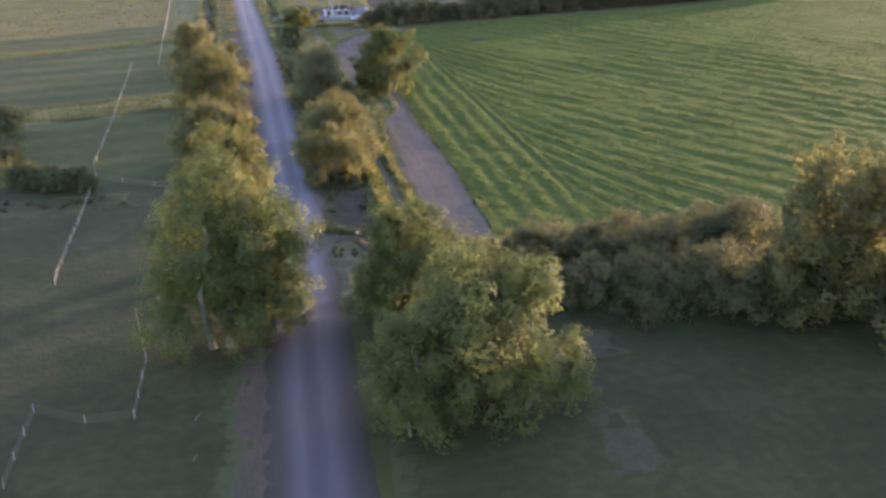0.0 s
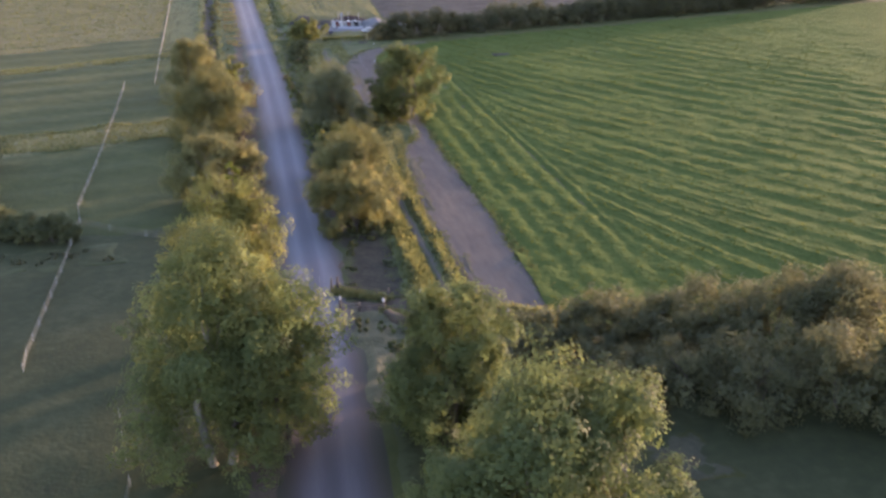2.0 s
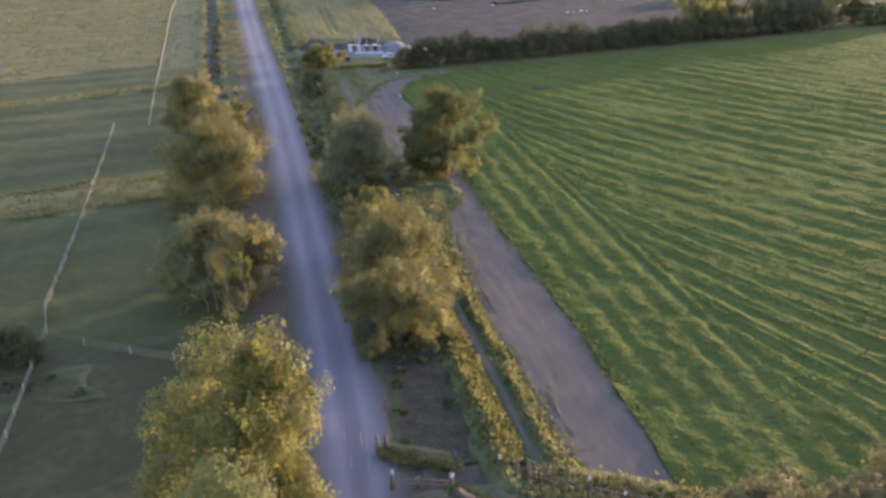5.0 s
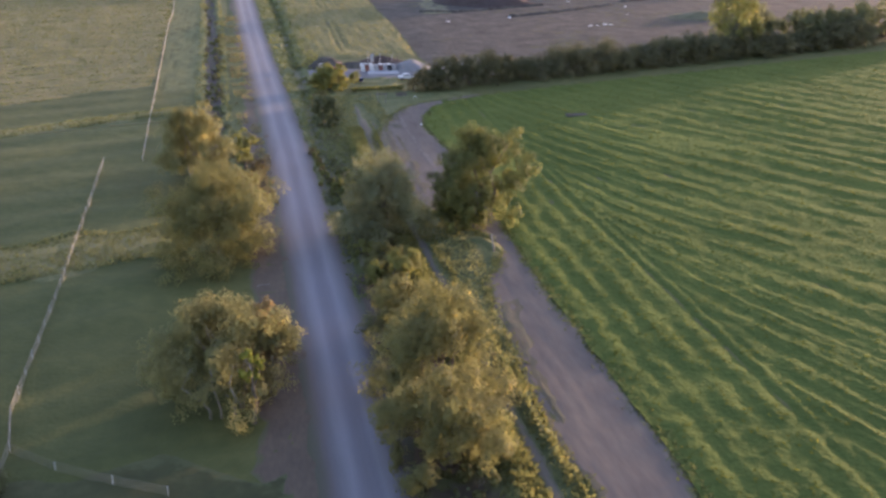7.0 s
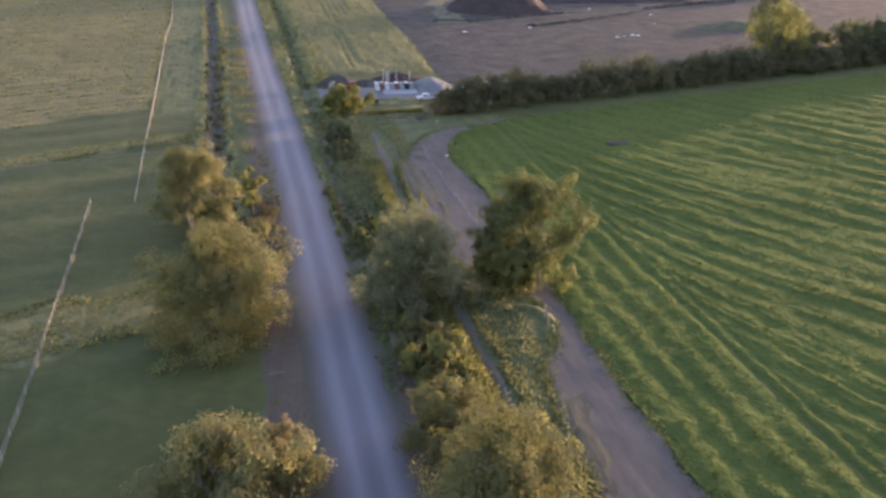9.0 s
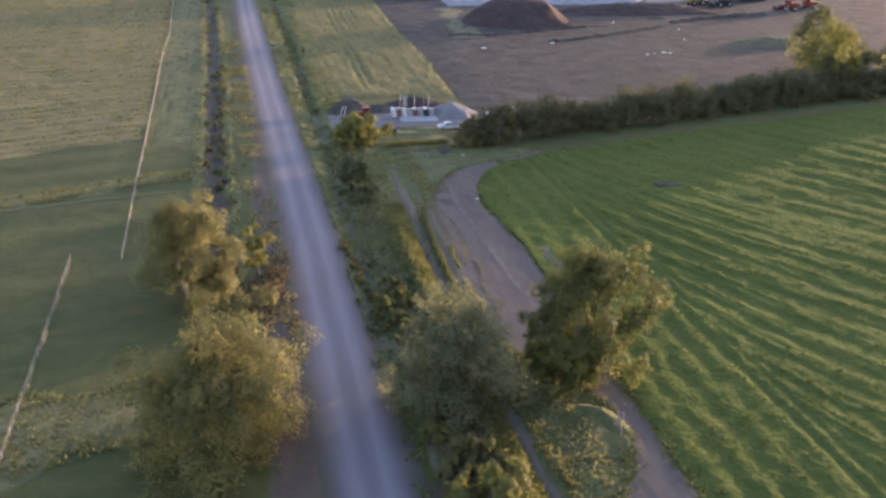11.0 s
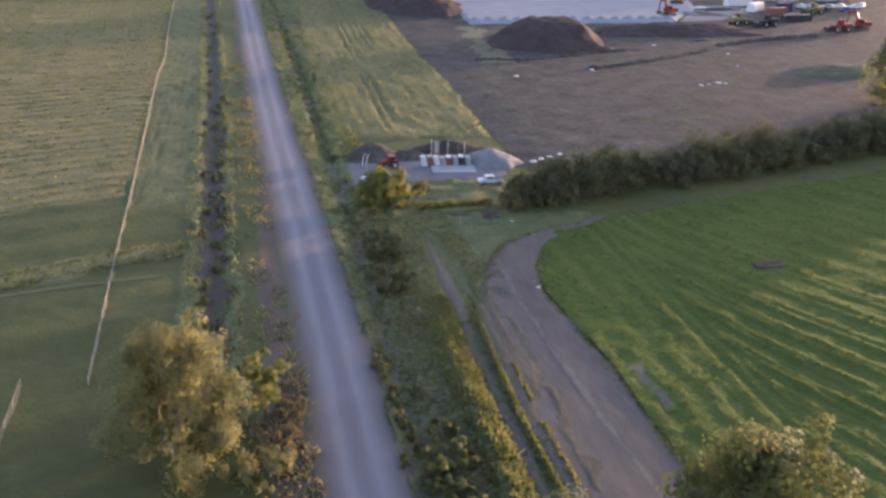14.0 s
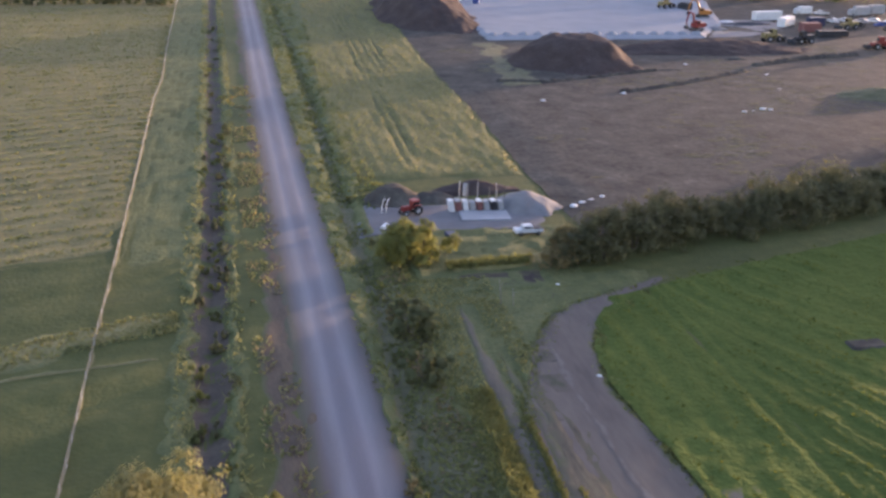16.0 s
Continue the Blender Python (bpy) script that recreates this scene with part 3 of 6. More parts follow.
def crop_relief(x, y):
    """Leaning crop in uneven ridges: along the field's edge in the headland, slanting and slightly bowed in the rest."""
    head = smooth(55.5, 52.0, x + 1.5 * (vnoise(y, x * 0, 12, 34) - 0.5))
    w = 3 * vnoise(x, y, 30, 26)
    bow = 1.54 * x - 20 * np.exp(-np.clip(x - 53, -3, 200) / 8)
    al1, ac1, al2, ac2 = y, x, x * 0.545 - y * 0.838 + w, (y + bow) * 0.545 + w * 0.4

    def ridges(al, ac, gap, deep):
        ph = ac / gap + 0.28 * vnoise(al / 2.5, ac, 14, 22)
        off = np.abs(ph - np.round(ph)) * gap
        r = 0.72 * np.cos(ph * 2 * math.pi) - deep * np.exp(-(off / 0.5) ** 2) * (0.2 + 1.1 * vnoise(al / 9, ac, 3, 29))
        return r + 0.7 * (vnoise(al / 14, ac / 2.4, 1, 27) - 0.5) + 1.15 * (vnoise(al / 3.6, ac / 1.7, 1, 28) - 0.5)
    rows = head * (0.7 * ridges(al1, ac1, 3.6, 0.3) + 0.9 * (vnoise(x / 1.3, y / 2.2, 1, 33) - 0.5)) + (1 - head) * (ridges(al2, ac2, 6.6, 0.75) + 0.22 * np.cos(ac2 * 2 * math.pi / 2.2))
    tram = sum(np.exp(-((x - q - 0.8 * (vnoise(y, y * 0, 40, 35) - 0.5)) / 0.38) ** 2) for q in (51.2, 53.1)) * smooth(120, 150, y) * (0.5 + 0.7 * vnoise(y, x * 0, 9, 36))
    clump = 0.13 * (vnoise(x, y, 1.9, 23) - 0.5) + 0.09 * (vnoise(x, y, 0.95, 37) - 0.5)
    return 0.22 + 0.13 * rows * (0.55 + 0.8 * vnoise(x, y, 17, 24)) + clump + 0.06 * (vnoise(x, y, 5.5, 25) - 0.5) - 0.17 * tram


xs = np.concatenate([np.arange(0, 40, 0.36), np.arange(40, 110, 0.7), np.arange(110, 240, 2.0)])
v = np.linspace(0, 1, 400)
CX = np.zeros((len(v), len(xs)))
CY = np.zeros_like(CX)
lowy = np.maximum(112 - 0.45 * xs, 40)
for k, q in enumerate(xs):
    far = field_far(36 + q)
    CY[:, k] = lowy[k] + v * (far - lowy[k])
CX = field_edge(CY) * np.exp(-xs / 30)[None, :] + 36 * (1 - np.exp(-xs / 30))[None, :] + xs[None, :] + 0.5 * (vnoise(CY, CY * 0, 2.2, 31) - 0.5) * (xs < 2)[None, :]
crop_field = tagged(sheet("crop_field", CX, CY, lambda x, y: gz(x, y) + crop_relief(x, y), M_CROP), "bright green crop field with slanting rows", "field", kind="structure")
pts = scatter(36, 170, 60, 325, 150000, 41, lambda x, y: (x > field_edge(y) + 0.4) & (y < field_far(x)) & (y > 113 - 0.45 * (x - 36)))
gen = np.random.default_rng(4)
pts = pts[gen.random(len(pts)) < np.clip(1.25 - (pts[:, 0] - 36) / 130, 0.25, 1)]
pts = pts[gen.random(len(pts)) < np.clip((crop_relief(pts[:, 0], pts[:, 1]) - 0.18) * 5.0, 0.02, 1)]
blades("crop_tufts", pts, 0.13, 0.34, M_CROPBLADE, "tufts of bright green crop standing in rows", 42, lean=1.3, zextra=crop_relief)

# earth track beside the field, with the worn lane west of it
track_l = line([(27.0, 108), (26.8, 140), (26.5, 150), (27.6, 164), (28.2, 175), (29.6, 184), (32.4, 188), (33.8, 194), (33.6, 200), (30.2, 207), (26.8, 214), (25.2, 224), (24.8, 246), (25.4, 256), (28.2, 264), (31.0, 271), (35.6, 279.0), (41, 282.6), (47, 285.0), (53, 288)])
track_r = line([(35.5, 108), (36.6, 137), (37.0, 160), (36.6, 180), (37.8, 203), (38.6, 228), (38.8, 242), (38.0, 254), (37.6, 262), (38.6, 269), (41.4, 276), (48.6, 282.2), (57, 289.5)])
patch("earth_track", 113, 289, track_l, track_r, (0.5, 1.0), M_TRACK, "bare greyish earth track along the crop field", 0.13,
      lambda x, y: 0.04 * (vnoise(x, y / 2, 1.5, 51) - 0.5) + 0.03 * (vnoise(x, y / 3, 3.2, 52) - 0.5) - 0.02 * sum(np.exp(-((x - track_r(y) + q + 1.6 * (vnoise(y, y * 0, 38, int(q * 10)) - 0.5)) / 0.3) ** 2) * smooth(0.3, 0.6, vnoise(y, x * 0, 17, int(q * 7))) for q in (2.6, 4.4, 6.6, 8.4)), wob=0.5)


def rutted(x, y):
    """Soil ridged lengthwise by wheels, broken and uneven."""
    c = x + 1.2 * (vnoise(y, x * 0, 16, 57) - 0.5)
    return 0.11 * (vnoise(c, y / 9, 0.75, 55) - 0.5) + 0.06 * (vnoise(x, y / 2, 0.8, 56) - 0.5)


rut_r = line([(29.4, 206), (29.8, 225), (30.6, 246), (30.4, 258), (29.8, 266)])
patch("rutted_soil", 209, 265, lambda y: track_l(y) + 0.9 + 0.02 * (y - 209), rut_r, (0.22, 0.6), M_RUTTED, "brown rutted soil between verge and track", 0.155, rutted, wob=0.9, seed=71, base=0.125)
patch("rutted_soil", 122, 178, lambda y: track_l(y) + 0.2, lambda y: track_l(y) + 2.4 + 0.6 * np.cos(y / 9), (0.22, 0.6), M_RUTTED, "brown rutted soil between verge and track", 0.152, rutted, wob=0.9, seed=72, base=0.13)
for x0, x1, y0, y1, sd in ((29.9, 32.4, 260.6, 264.6, 73), (28.2, 29.6, 254.6, 258.4, 74), (30.8, 32.6, 266.8, 270.2, 75)):
    patch("damp_spot", y0, y1, lambda y: x0 + 0.25 * (y1 - y), lambda y: x1 + 0.1 * (y1 - y), (0.2, 0.3), M_DAMP, "dark damp spot with creeping grass on the track", 0.142, wob=0.5, seed=sd, base=0.132)
pale_line = line([(33.4, 212), (33.0, 235), (32.4, 244), (32.4, 252), (32.5, 262), (33.2, 273)])
patch("wheel_line", 214, 272, pale_line, lambda y: pale_line(y) + 0.95, (0.16, 0.8), M_PALETRACK, "paler dusty wheel line along the track", 0.139, wob=0.3, seed=78, base=0.13)
patch("wheel_lane", 234, 270, lambda y: 26.5 + 0.012 * (y - 234), lambda y: 26.7 + smooth(271, 258, y) + 0.012 * (y - 234), (0.25, 0.8), M_LANE, "second worn wheel lane beside the track", 0.19, wob=0.3, seed=77, base=0.13)
lane_l = line([(23.4, 118), (23.6, 150), (23.4, 180), (23.2, 215), (23.3, 240), (23.9, 256), (24.3, 270), (25.4, 285)])
patch("wheel_lane", 120, 284, lane_l, lambda y: lane_l(y) + (1.35 + 0.6 * smooth(215, 235, y)) * (0.2 + 0.8 * smooth(285, 264, y)), (0.25, 1.0), M_LANE, "narrow worn wheel lane in the grass verge", 0.14, wob=0.3, seed=61)
strip_l = line([(19, 338), (17.5, 376), (19.5, 440), (21, 487), (24, 560), (27, 640)])
strip_r = line([(50, 338), (52, 386), (52.5, 445), (53.5, 475), (57, 540), (62, 640)])


def lane_off(x, y):
    """0 in the wheel lanes, 1 away from them."""
    d = np.abs(x - lane_l(y) - 0.68 - 0.3 * smooth(215, 235, y)) - 0.13 - 0.3 * smooth(215, 235, y)
    second = np.maximum(smooth(0.7, 1.0, np.abs(x - 27.1 - 0.012 * (y - 234))), np.maximum(smooth(272, 275, y), smooth(234, 231, y)))
    return np.minimum(np.maximum(smooth(0.6, 0.95, d), smooth(280, 285, y)), second)


def rough_relief(x, y):
    clump = np.maximum(vnoise(x, y, 2.4, 111) - 0.35, 0) * 1.1 + 0.35 * (vnoise(x, y, 1.1, 112) - 0.4) + 0.15 * (vnoise(x, y, 0.6, 113) - 0.5)
    d = x - lane_l(y) + 2.3 + 0.7 * (vnoise(y, y * 0, 6, 114) - 0.5)
    crest = (0.85 + 0.15 * smooth(175, 160, y)) * np.where(d < 0, np.exp(-(d / 0.9) ** 2), np.clip(1 - d / 2.3, 0, 1)) * smooth(262, 235, y) * (0.6 + 0.6 * vnoise(x, y, 2.5, 116))
    straw = 0.42 * np.exp(-((x - lane_l(y) - 2.35) / 0.5) ** 2) * smooth(0.15, 0.4, vnoise(x, y, 5, 117)) * smooth(215, 200, y)
    return (0.02 + clump * 0.4 + crest + straw) * lane_off(x, y)


verge_split = lambda y: 20.6 + 1.2 * (vnoise(y, y * 0, 9, 5) - 0.5)
patch("grass_verge", 190, 292, lambda y: verge_split(y) - 0.4, lambda y: track_l(y) + 0.5, (0.33, 0.6), M_ROUGH, "rough yellow-green grass verge beside the earth track", 0.03, rough_relief, wob=0.5, seed=17)
patch("scrub_ground", 190, 300, lambda y: ditch_r(y) + 0.7, verge_split, (0.33, 0.6), M_HERBAGE, "brownish withered herbage beside the road ditch", 0.02, lambda x, y: 0.45 * rough_relief(x, y), wob=0.6, seed=27)
patch("grass_verge", 116, 190, lambda y: 19.0 + 0 * y, lambda y: track_l(y) + 0.3, (0.33, 0.6), M_ROUGH, "rough yellow-green grass verge beside the earth track", 0.02, rough_relief, wob=0.5, seed=19)
bank_relief = lambda x, y: 0.55 * np.maximum(vnoise(x, y, 2.0, 114) - 0.3, 0) + 0.3 * (vnoise(x, y, 0.9, 115) - 0.45)
patch("ditch_bank", 236, 620, lambda y: ditch_l(y) - 3.6, lambda y: ditch_l(y) - 1.8, (0.3, 0.8), M_ROUGH, "rough dry grass on the ditch bank", 0.03, bank_relief, wob=0.9, seed=20)
patch("ditch_bank", 236, 620, lambda y: ditch_l(y) + 1.7, lambda y: np.minimum(ditch_l(y) + 3.3, road_mid(y) - 5.0), (0.3, 0.8), M_ROUGH, "rough dry grass on the ditch bank", 0.03, bank_relief, wob=0.9, seed=21)
patch("ditch_bank", 180, 620, lambda y: road_mid(y) + 3.9, lambda y: ditch_r(y) - 0.9, (0.25, 0.8), M_ROUGH, "rough grass between road and ditch", 0.03, bank_relief, wob=0.35, seed=22)
patch("ditch_bank", 292, 335, lambda y: ditch_r(y) + 1.0, lambda y: ditch_r(y) + 3.0, (0.3, 0.8), M_ROUGH, "rough grass between yard and ditch", 0.03, bank_relief, wob=0.35, seed=23)
patch("ditch_bank", 335, 620, lambda y: ditch_r(y) + 0.8, lambda y: strip_l(y) + 0.4, (0.3, 0.8), M_ROUGH, "rough grass between ditch and strip meadow", 0.03, bank_relief, wob=0.35, seed=24)
verge = scatter(18, 31, 118, 292, 22000, 43, lambda x, y: (x > 19.5 + 1.5 * vnoise(x, y, 6, 1)) & (x < track_l(y) + 0.3) & (lane_off(x, y) > 0.8))
blades("verge_grass", verge, 0.28, 0.28, M_TANBLADE, "yellow-green grass of the verge between track and road", 44, zextra=rough_relief)

gen = np.random.default_rng(14)
for off, y0, y1, n, up in ((3.1, 122, 174, 1100, 0.14), (2.3, 214, 256, 2600, 0.3), (4.2, 220, 246, 700, 0.1)):
    yy = gen.uniform(y0, y1, n)
    yy = yy[vnoise(yy, yy * 0, 5, int(10 * off)) > 0.2]
    xx = lane_l(yy) + off + 0.7 * (vnoise(yy, yy * 0, 11, 6) - 0.5) + gen.normal(size=len(yy)) * 0.14
    blades("straw_ridge", np.stack([xx, yy], 1), 0.26, 0.26, M_VERGEBLADE, "thin ridge of straw and grass along the track", int(100 * off), lean=0.5, zextra=lambda x, y: up + 0 * x)
pts = scatter(15.4, 22.5, 188, 300, 13000, 63, lambda x, y: (x > ditch_r(y) + 1.0) & (x < verge_split(y) + 0.8))
blades("scrub_herbs", pts, 0.2, 0.4, M_GREENBLADE, "tangled green herbs beside the road ditch", 64, lean=1.4, zextra=lambda x, y: 0.45 * rough_relief(x, y))
pts = scatter(15.4, 22.5, 188, 300, 6000, 65, lambda x, y: (x > ditch_r(y) + 1.0) & (x < verge_split(y)) & (vnoise(x, y, 4.5, 66) > 0.5))
blades("scrub_herbs", pts, 0.26, 0.38, M_RUSTBLADE, "withered brown herbs beside the road ditch", 66, lean=1.2, zextra=lambda x, y: 0.45 * rough_relief(x, y))
gen = np.random.default_rng(13)
yy = gen.uniform(120, 262, 22000)
crest = np.where((gen.random(22000) < 0.1) & (yy < 205), lane_l(yy) + 2.3 + gen.normal(size=22000) * 0.45, lane_l(yy) - np.abs(gen.normal(size=22000)) * 1.5 - 0.1)
blades("verge_grass", np.stack([crest, yy], 1), 0.42, 0.22, M_VERGEBLADE, "sunlit yellow-green grass on the crest of the verge", 45, lean=0.6, zextra=rough_relief)
gen = np.random.default_rng(12)
yy = gen.uniform(112, 285, 14000)
edge = np.where(gen.random(14000) < 0.5, track_l(yy) + (yy > 255) * np.abs(gen.normal(size=14000)) * 0.9, track_r(yy)) + gen.normal(size=14000) * 0.55
blades("edge_grass", np.stack([edge, yy], 1), 0.26, 0.3, M_GREENBLADE, "grass tufts creeping over the edges of the track", 61, lean=0.9)

# The grey colour stands for wet crop and the shadow on it.
patch("worn_ground", 231, 242, lambda y: 39.6 + 0.16 * np.abs(y - 236.5), lambda y: 44.6 - 0.3 * np.abs(y - 236.5), (0.3, 0.4), M_GREYPATCH, "greyish patch in the crop, coloured for a wet shadowed spot", 0.2, lambda x, y: 0.2 * (vnoise(x, y, 1.9, 23) - 0.5), wob=1.2, seed=46)

# bare building land and strip meadow beyond the far hedge
def strip_relief(x, y):
    """Uneven meadow rows with sunk wheel lines along the strip."""
    z = 0.22 + 0.035 * np.cos(x * 2 * math.pi / 2.3 + 4 * vnoise(x, y, 20, 3)) + 0.26 * (vnoise(x, y / 3, 2.0, 71) - 0.5) + 0.14 * (vnoise(x, y, 1.2, 72) - 0.5) + 0.15 * (vnoise(x, y, 7, 73) - 0.5)
    for x0, y0 in ((30.8, 340), (32.8, 340), (35.4, 430), (37.4, 430), (39.4, 440)):
        z = z - 0.24 * np.exp(-((x - x0 - 0.03 * (y - 400) - 0.6 * vnoise(y, y * 0, 40, 5)) / 0.42) ** 2) * smooth(y0, y0 + 12, y)
    return z


patch("strip_meadow", 338, 640, strip_l, strip_r, (0.42, 1.2), M_STRIP, "yellow-green strip of meadow beside the building land", 0.03, strip_relief, wob=1.0)
pts = scatter(18, 60, 340, 600, 12000, 45, lambda x, y: (x > strip_l(y) + 0.5) & (x < strip_r(y) - 0.5))
blades("strip_grass", pts, 0.25, 0.35, M_TANBLADE, "standing yellow-green grass of the strip meadow", 46, lean=1.0, zextra=strip_relief)
def bare_relief(x, y):
    clods = np.maximum(vnoise(x, y, 3, 82) - 0.6, 0) * 0.35 * vnoise(x, y, 22, 83) + np.maximum(vnoise(x / 2.5, y, 1.6, 84) - 0.7, 0) * 0.2
    e = smooth(strip_r(y), strip_r(y) + 9, x)
    return (gz(x, y) + 0.05) * (1 - e) + 0.24 * e + 0.02 * (vnoise(x, y, 14, 81) - 0.5) + clods


u, v = np.meshgrid(np.concatenate([np.linspace(0, 0.45, 90), np.linspace(0.46, 1, 60)]), np.concatenate([np.linspace(0, 0.6, 130), np.linspace(0.61, 1, 50)]))
BX = 50.5 + u * 290
BY = (303 + 0.27 * (BX - 50)) + v * (640 - (303 + 0.27 * (BX - 50)))
BX = BX + (1 - u) * (np.where(BY < 338, 50.5, strip_r(BY) + 0.5) - 50.5 + 0.8 * (vnoise(BY, BY * 0, 3, 85) - 0.5))
tagged(sheet("bare_land", BX, BY, bare_relief, M_SOIL), "bare brown building land with clods and wheel marks", "ground", kind="structure")
patch("yard_ground", 309.5, 323, lambda y: 16.5 + 0.12 * (y - 309), lambda y: np.interp(y, [309, 313, 323], [42, 47, 50]), (0.5, 0.6), M_YARD, "grey gravel yard with parked machines", 0.05, lambda x, y: 0.06 * (vnoise(x, y, 2, 91) - 0.5), wob=1.0)

# left-hand fields
maize_l, maize_r = (lambda y: -190 + 0 * y), line([(-100, 268), (-56, 290), (-37.7, 301), (-19, 308.5), (-19.5, 400), (-22, 500), (-25, 640)])
patch("yellowing_field", 268, 620, maize_l, maize_r, (1.25, 1.1), M_STUBBLE, "yellowing field with rows across it", 0.03,
      lambda x, y: 0.15 + 0.055 * np.cos((y - 0.33 * x) * 2 * math.pi / 4.6 + 2 * vnoise(x, y, 25, 95)) + 0.03 * np.cos((y - 0.33 * x) * 2 * math.pi / 13.8 + 2 * vnoise(x, y, 25, 95)) + 0.26 * (vnoise(x, y, 1.9, 96) - 0.5) - 0.07 * np.exp(-(np.abs((x + 0.05 * y) / 9 - np.round((x + 0.05 * y) / 9)) * 9 / 0.5) ** 2), wob=1.0)
pts = scatter(-105, -20, 275, 570, 190000, 47, lambda x, y: x < maize_r(y) - 0.3)
pts = pts[np.random.default_rng(3).random(len(pts)) < 0.7 * np.cos((pts[:, 1] - 0.33 * pts[:, 0]) * 2 * math.pi / 4.6 + 2 * vnoise(pts[:, 0], pts[:, 1], 25, 95)) + 0.1]
blades("field_tufts", pts, 0.42, 0.45, M_TANBLADE, "yellowed tufts standing in the field", 48)
for mid, wid, seed in ((lambda x: 281 + 0.40 * (x + 18), 3.6, 3), (lambda x: 204.5 + 0.22 * (x + 20), 8.0, 4)):
    u = np.linspace(-1, 1, 30)
    X, U = np.meshgrid(np.arange(-95, -8.5, 0.8), u)
    Y = mid(X) + U * wid * (0.75 + 0.6 * vnoise(X, U * 0 + (U > 0), 6, seed)) + 0.8 * (vnoise(X, U, 1.7, seed + 1) - 0.5)
    tagged(sheet("dry_grass_band", X, Y, lambda x, y: gz(x, y) + 0.02 + (0.16 + 0.2 * vnoise(x, y, 1.6, 31)) * (1 - U * U) + 0.12 * (vnoise(x, y, 0.9, 33) - 0.5) * (1 - U * U) - 0.3 * smooth(-13, -8.5, x + 2 * (vnoise(y, y * 0, 3, seed) - 0.5)), M_TAN, 0.65 * np.minimum((1 - np.abs(U)) * wid, -9 - X)), "band of dry tan grass left unmown in the pasture", "ground", kind="structure")
    pts = scatter(-70, -9, 180, 300, 90000, 49 + seed, lambda x, y: np.abs(y - mid(x)) < wid * (0.6 + 0.5 * vnoise(x, y, 6, seed)))
    blades("dry_grass", pts, 0.34, 0.28, M_TANBLADE, "dry tan grass standing in the unmown band", 50 + seed, zextra=lambda x, y: 0.12 + 0 * x)
pts = scatter(-30, 4, 225, 620, 42000, 53, lambda x, y: (np.abs(np.abs(x - ditch_l(y)) - 2.6) < 0.7 + 0.9 * vnoise(x, y, 5, 6)) & (x < road_mid(y) - 5.0) & (vnoise(x, y, 3.0, 7) > 0.3))
herbs = scatter(-3, 6, 225, 420, 9000, 57, lambda x, y: (x > road_mid(y) - 8.5) & (x < road_mid(y) - 4.2) & (vnoise(x, y, 4.0, 9) > 0.45))
blades("verge_herbs", herbs[::2], 0.34, 0.3, M_RUSTBLADE, "dry reddish herbs on the brown verge", 58)
blades("verge_herbs", herbs[1::2], 0.36, 0.3, M_TANBLADE, "dry tan herbs on the brown verge", 68)
herbs = scatter(-1, 5, 219, 246, 1800, 59, lambda x, y: (vnoise(x, y, 2.5, 9) > 0.4))
blades("verge_herbs", herbs, 0.4, 0.3, M_RUSTBLADE, "dry reddish herbs at the foot of a willow", 60)
blades("ditch_grass", pts, 0.4, 0.3, M_TANBLADE, "coarse dry grass along the ditch", 54)
pts = scatter(10, 24, 180, 620, 30000, 55, lambda x, y: (x > road_mid(y) + 3.6) & (x < np.where(y < 300, ditch_r(y) + 0.9, 21 + 3 * vnoise(y, y, 9, 3))) & (vnoise(x, y, 3.0, 8) > 0.3))
blades("roadside_grass", pts, 0.4, 0.3, M_GREENBLADE, "rank green grass along the road ditch", 56)
patch("mown_pasture", 150, 306, lambda y: -75 + 0 * y, line([(-9, 150), (-12, 190), (-13, 230), (-9.5, 250), (-9.5, 306)]), (1.0, 0.7), M_GRASS, "short pasture mown in bands", 0.10,
      lambda x, y: 0.08 * np.cos((y - 0.24 * x) * 2 * math.pi / 9.8) + 0.10 * (vnoise(x, y, 1.8, 97) - 0.5), wob=0.6)
# Foreground meadow, its colour lowered where the hedge shades it.
patch("dark_meadow", -40, 112, lambda y: np.maximum(road_mid(y) + 6, 11), lambda y: np.clip(34 + (106 - y) * 1.98, 16, 105) + 40 * vnoise(y, y * 0, 35, 39) * smooth(60, 20, y), (1.0, 1.0), M_MEADOW, "meadow coloured darker for hedge shade, with straw-coloured worn patches", 0.11,
      lambda x, y: 0.14 * (vnoise(x, y, 2.0, 98) - 0.5) + 0.1 * (vnoise(x, y, 6.0, 99) - 0.5), wob=0.6)
patch("dark_meadow", -40, 150, lambda y: -150 + 70 * vnoise(y, y * 0, 45, 38), lambda y: road_mid(y) - 7, (1.4, 1.3), M_MEADOW, "meadow coloured darker for hedge shade, with straw-coloured worn patches", 0.11,
      lambda x, y: 0.14 * (vnoise(x, y, 2.0, 98) - 0.5) + 0.1 * (vnoise(x, y, 6.0, 99) - 0.5), wob=0.6, ends=5.0)
patch("brown_verge", 60, 600, lambda y: road_mid(y) - 7.6 + 2.2 * smooth(270, 330, y) - 1.5 * smooth(120, 140, y) * smooth(260, 230, y), lambda y: road_mid(y) - 3.2, (0.5, 1.0), M_VERGE, "brown trodden verge beside the gravel road", 0.035,
      lambda x, y: 0.10 * (vnoise(x, y, 1.3, 101) - 0.5), wob=0.8, seed=12)
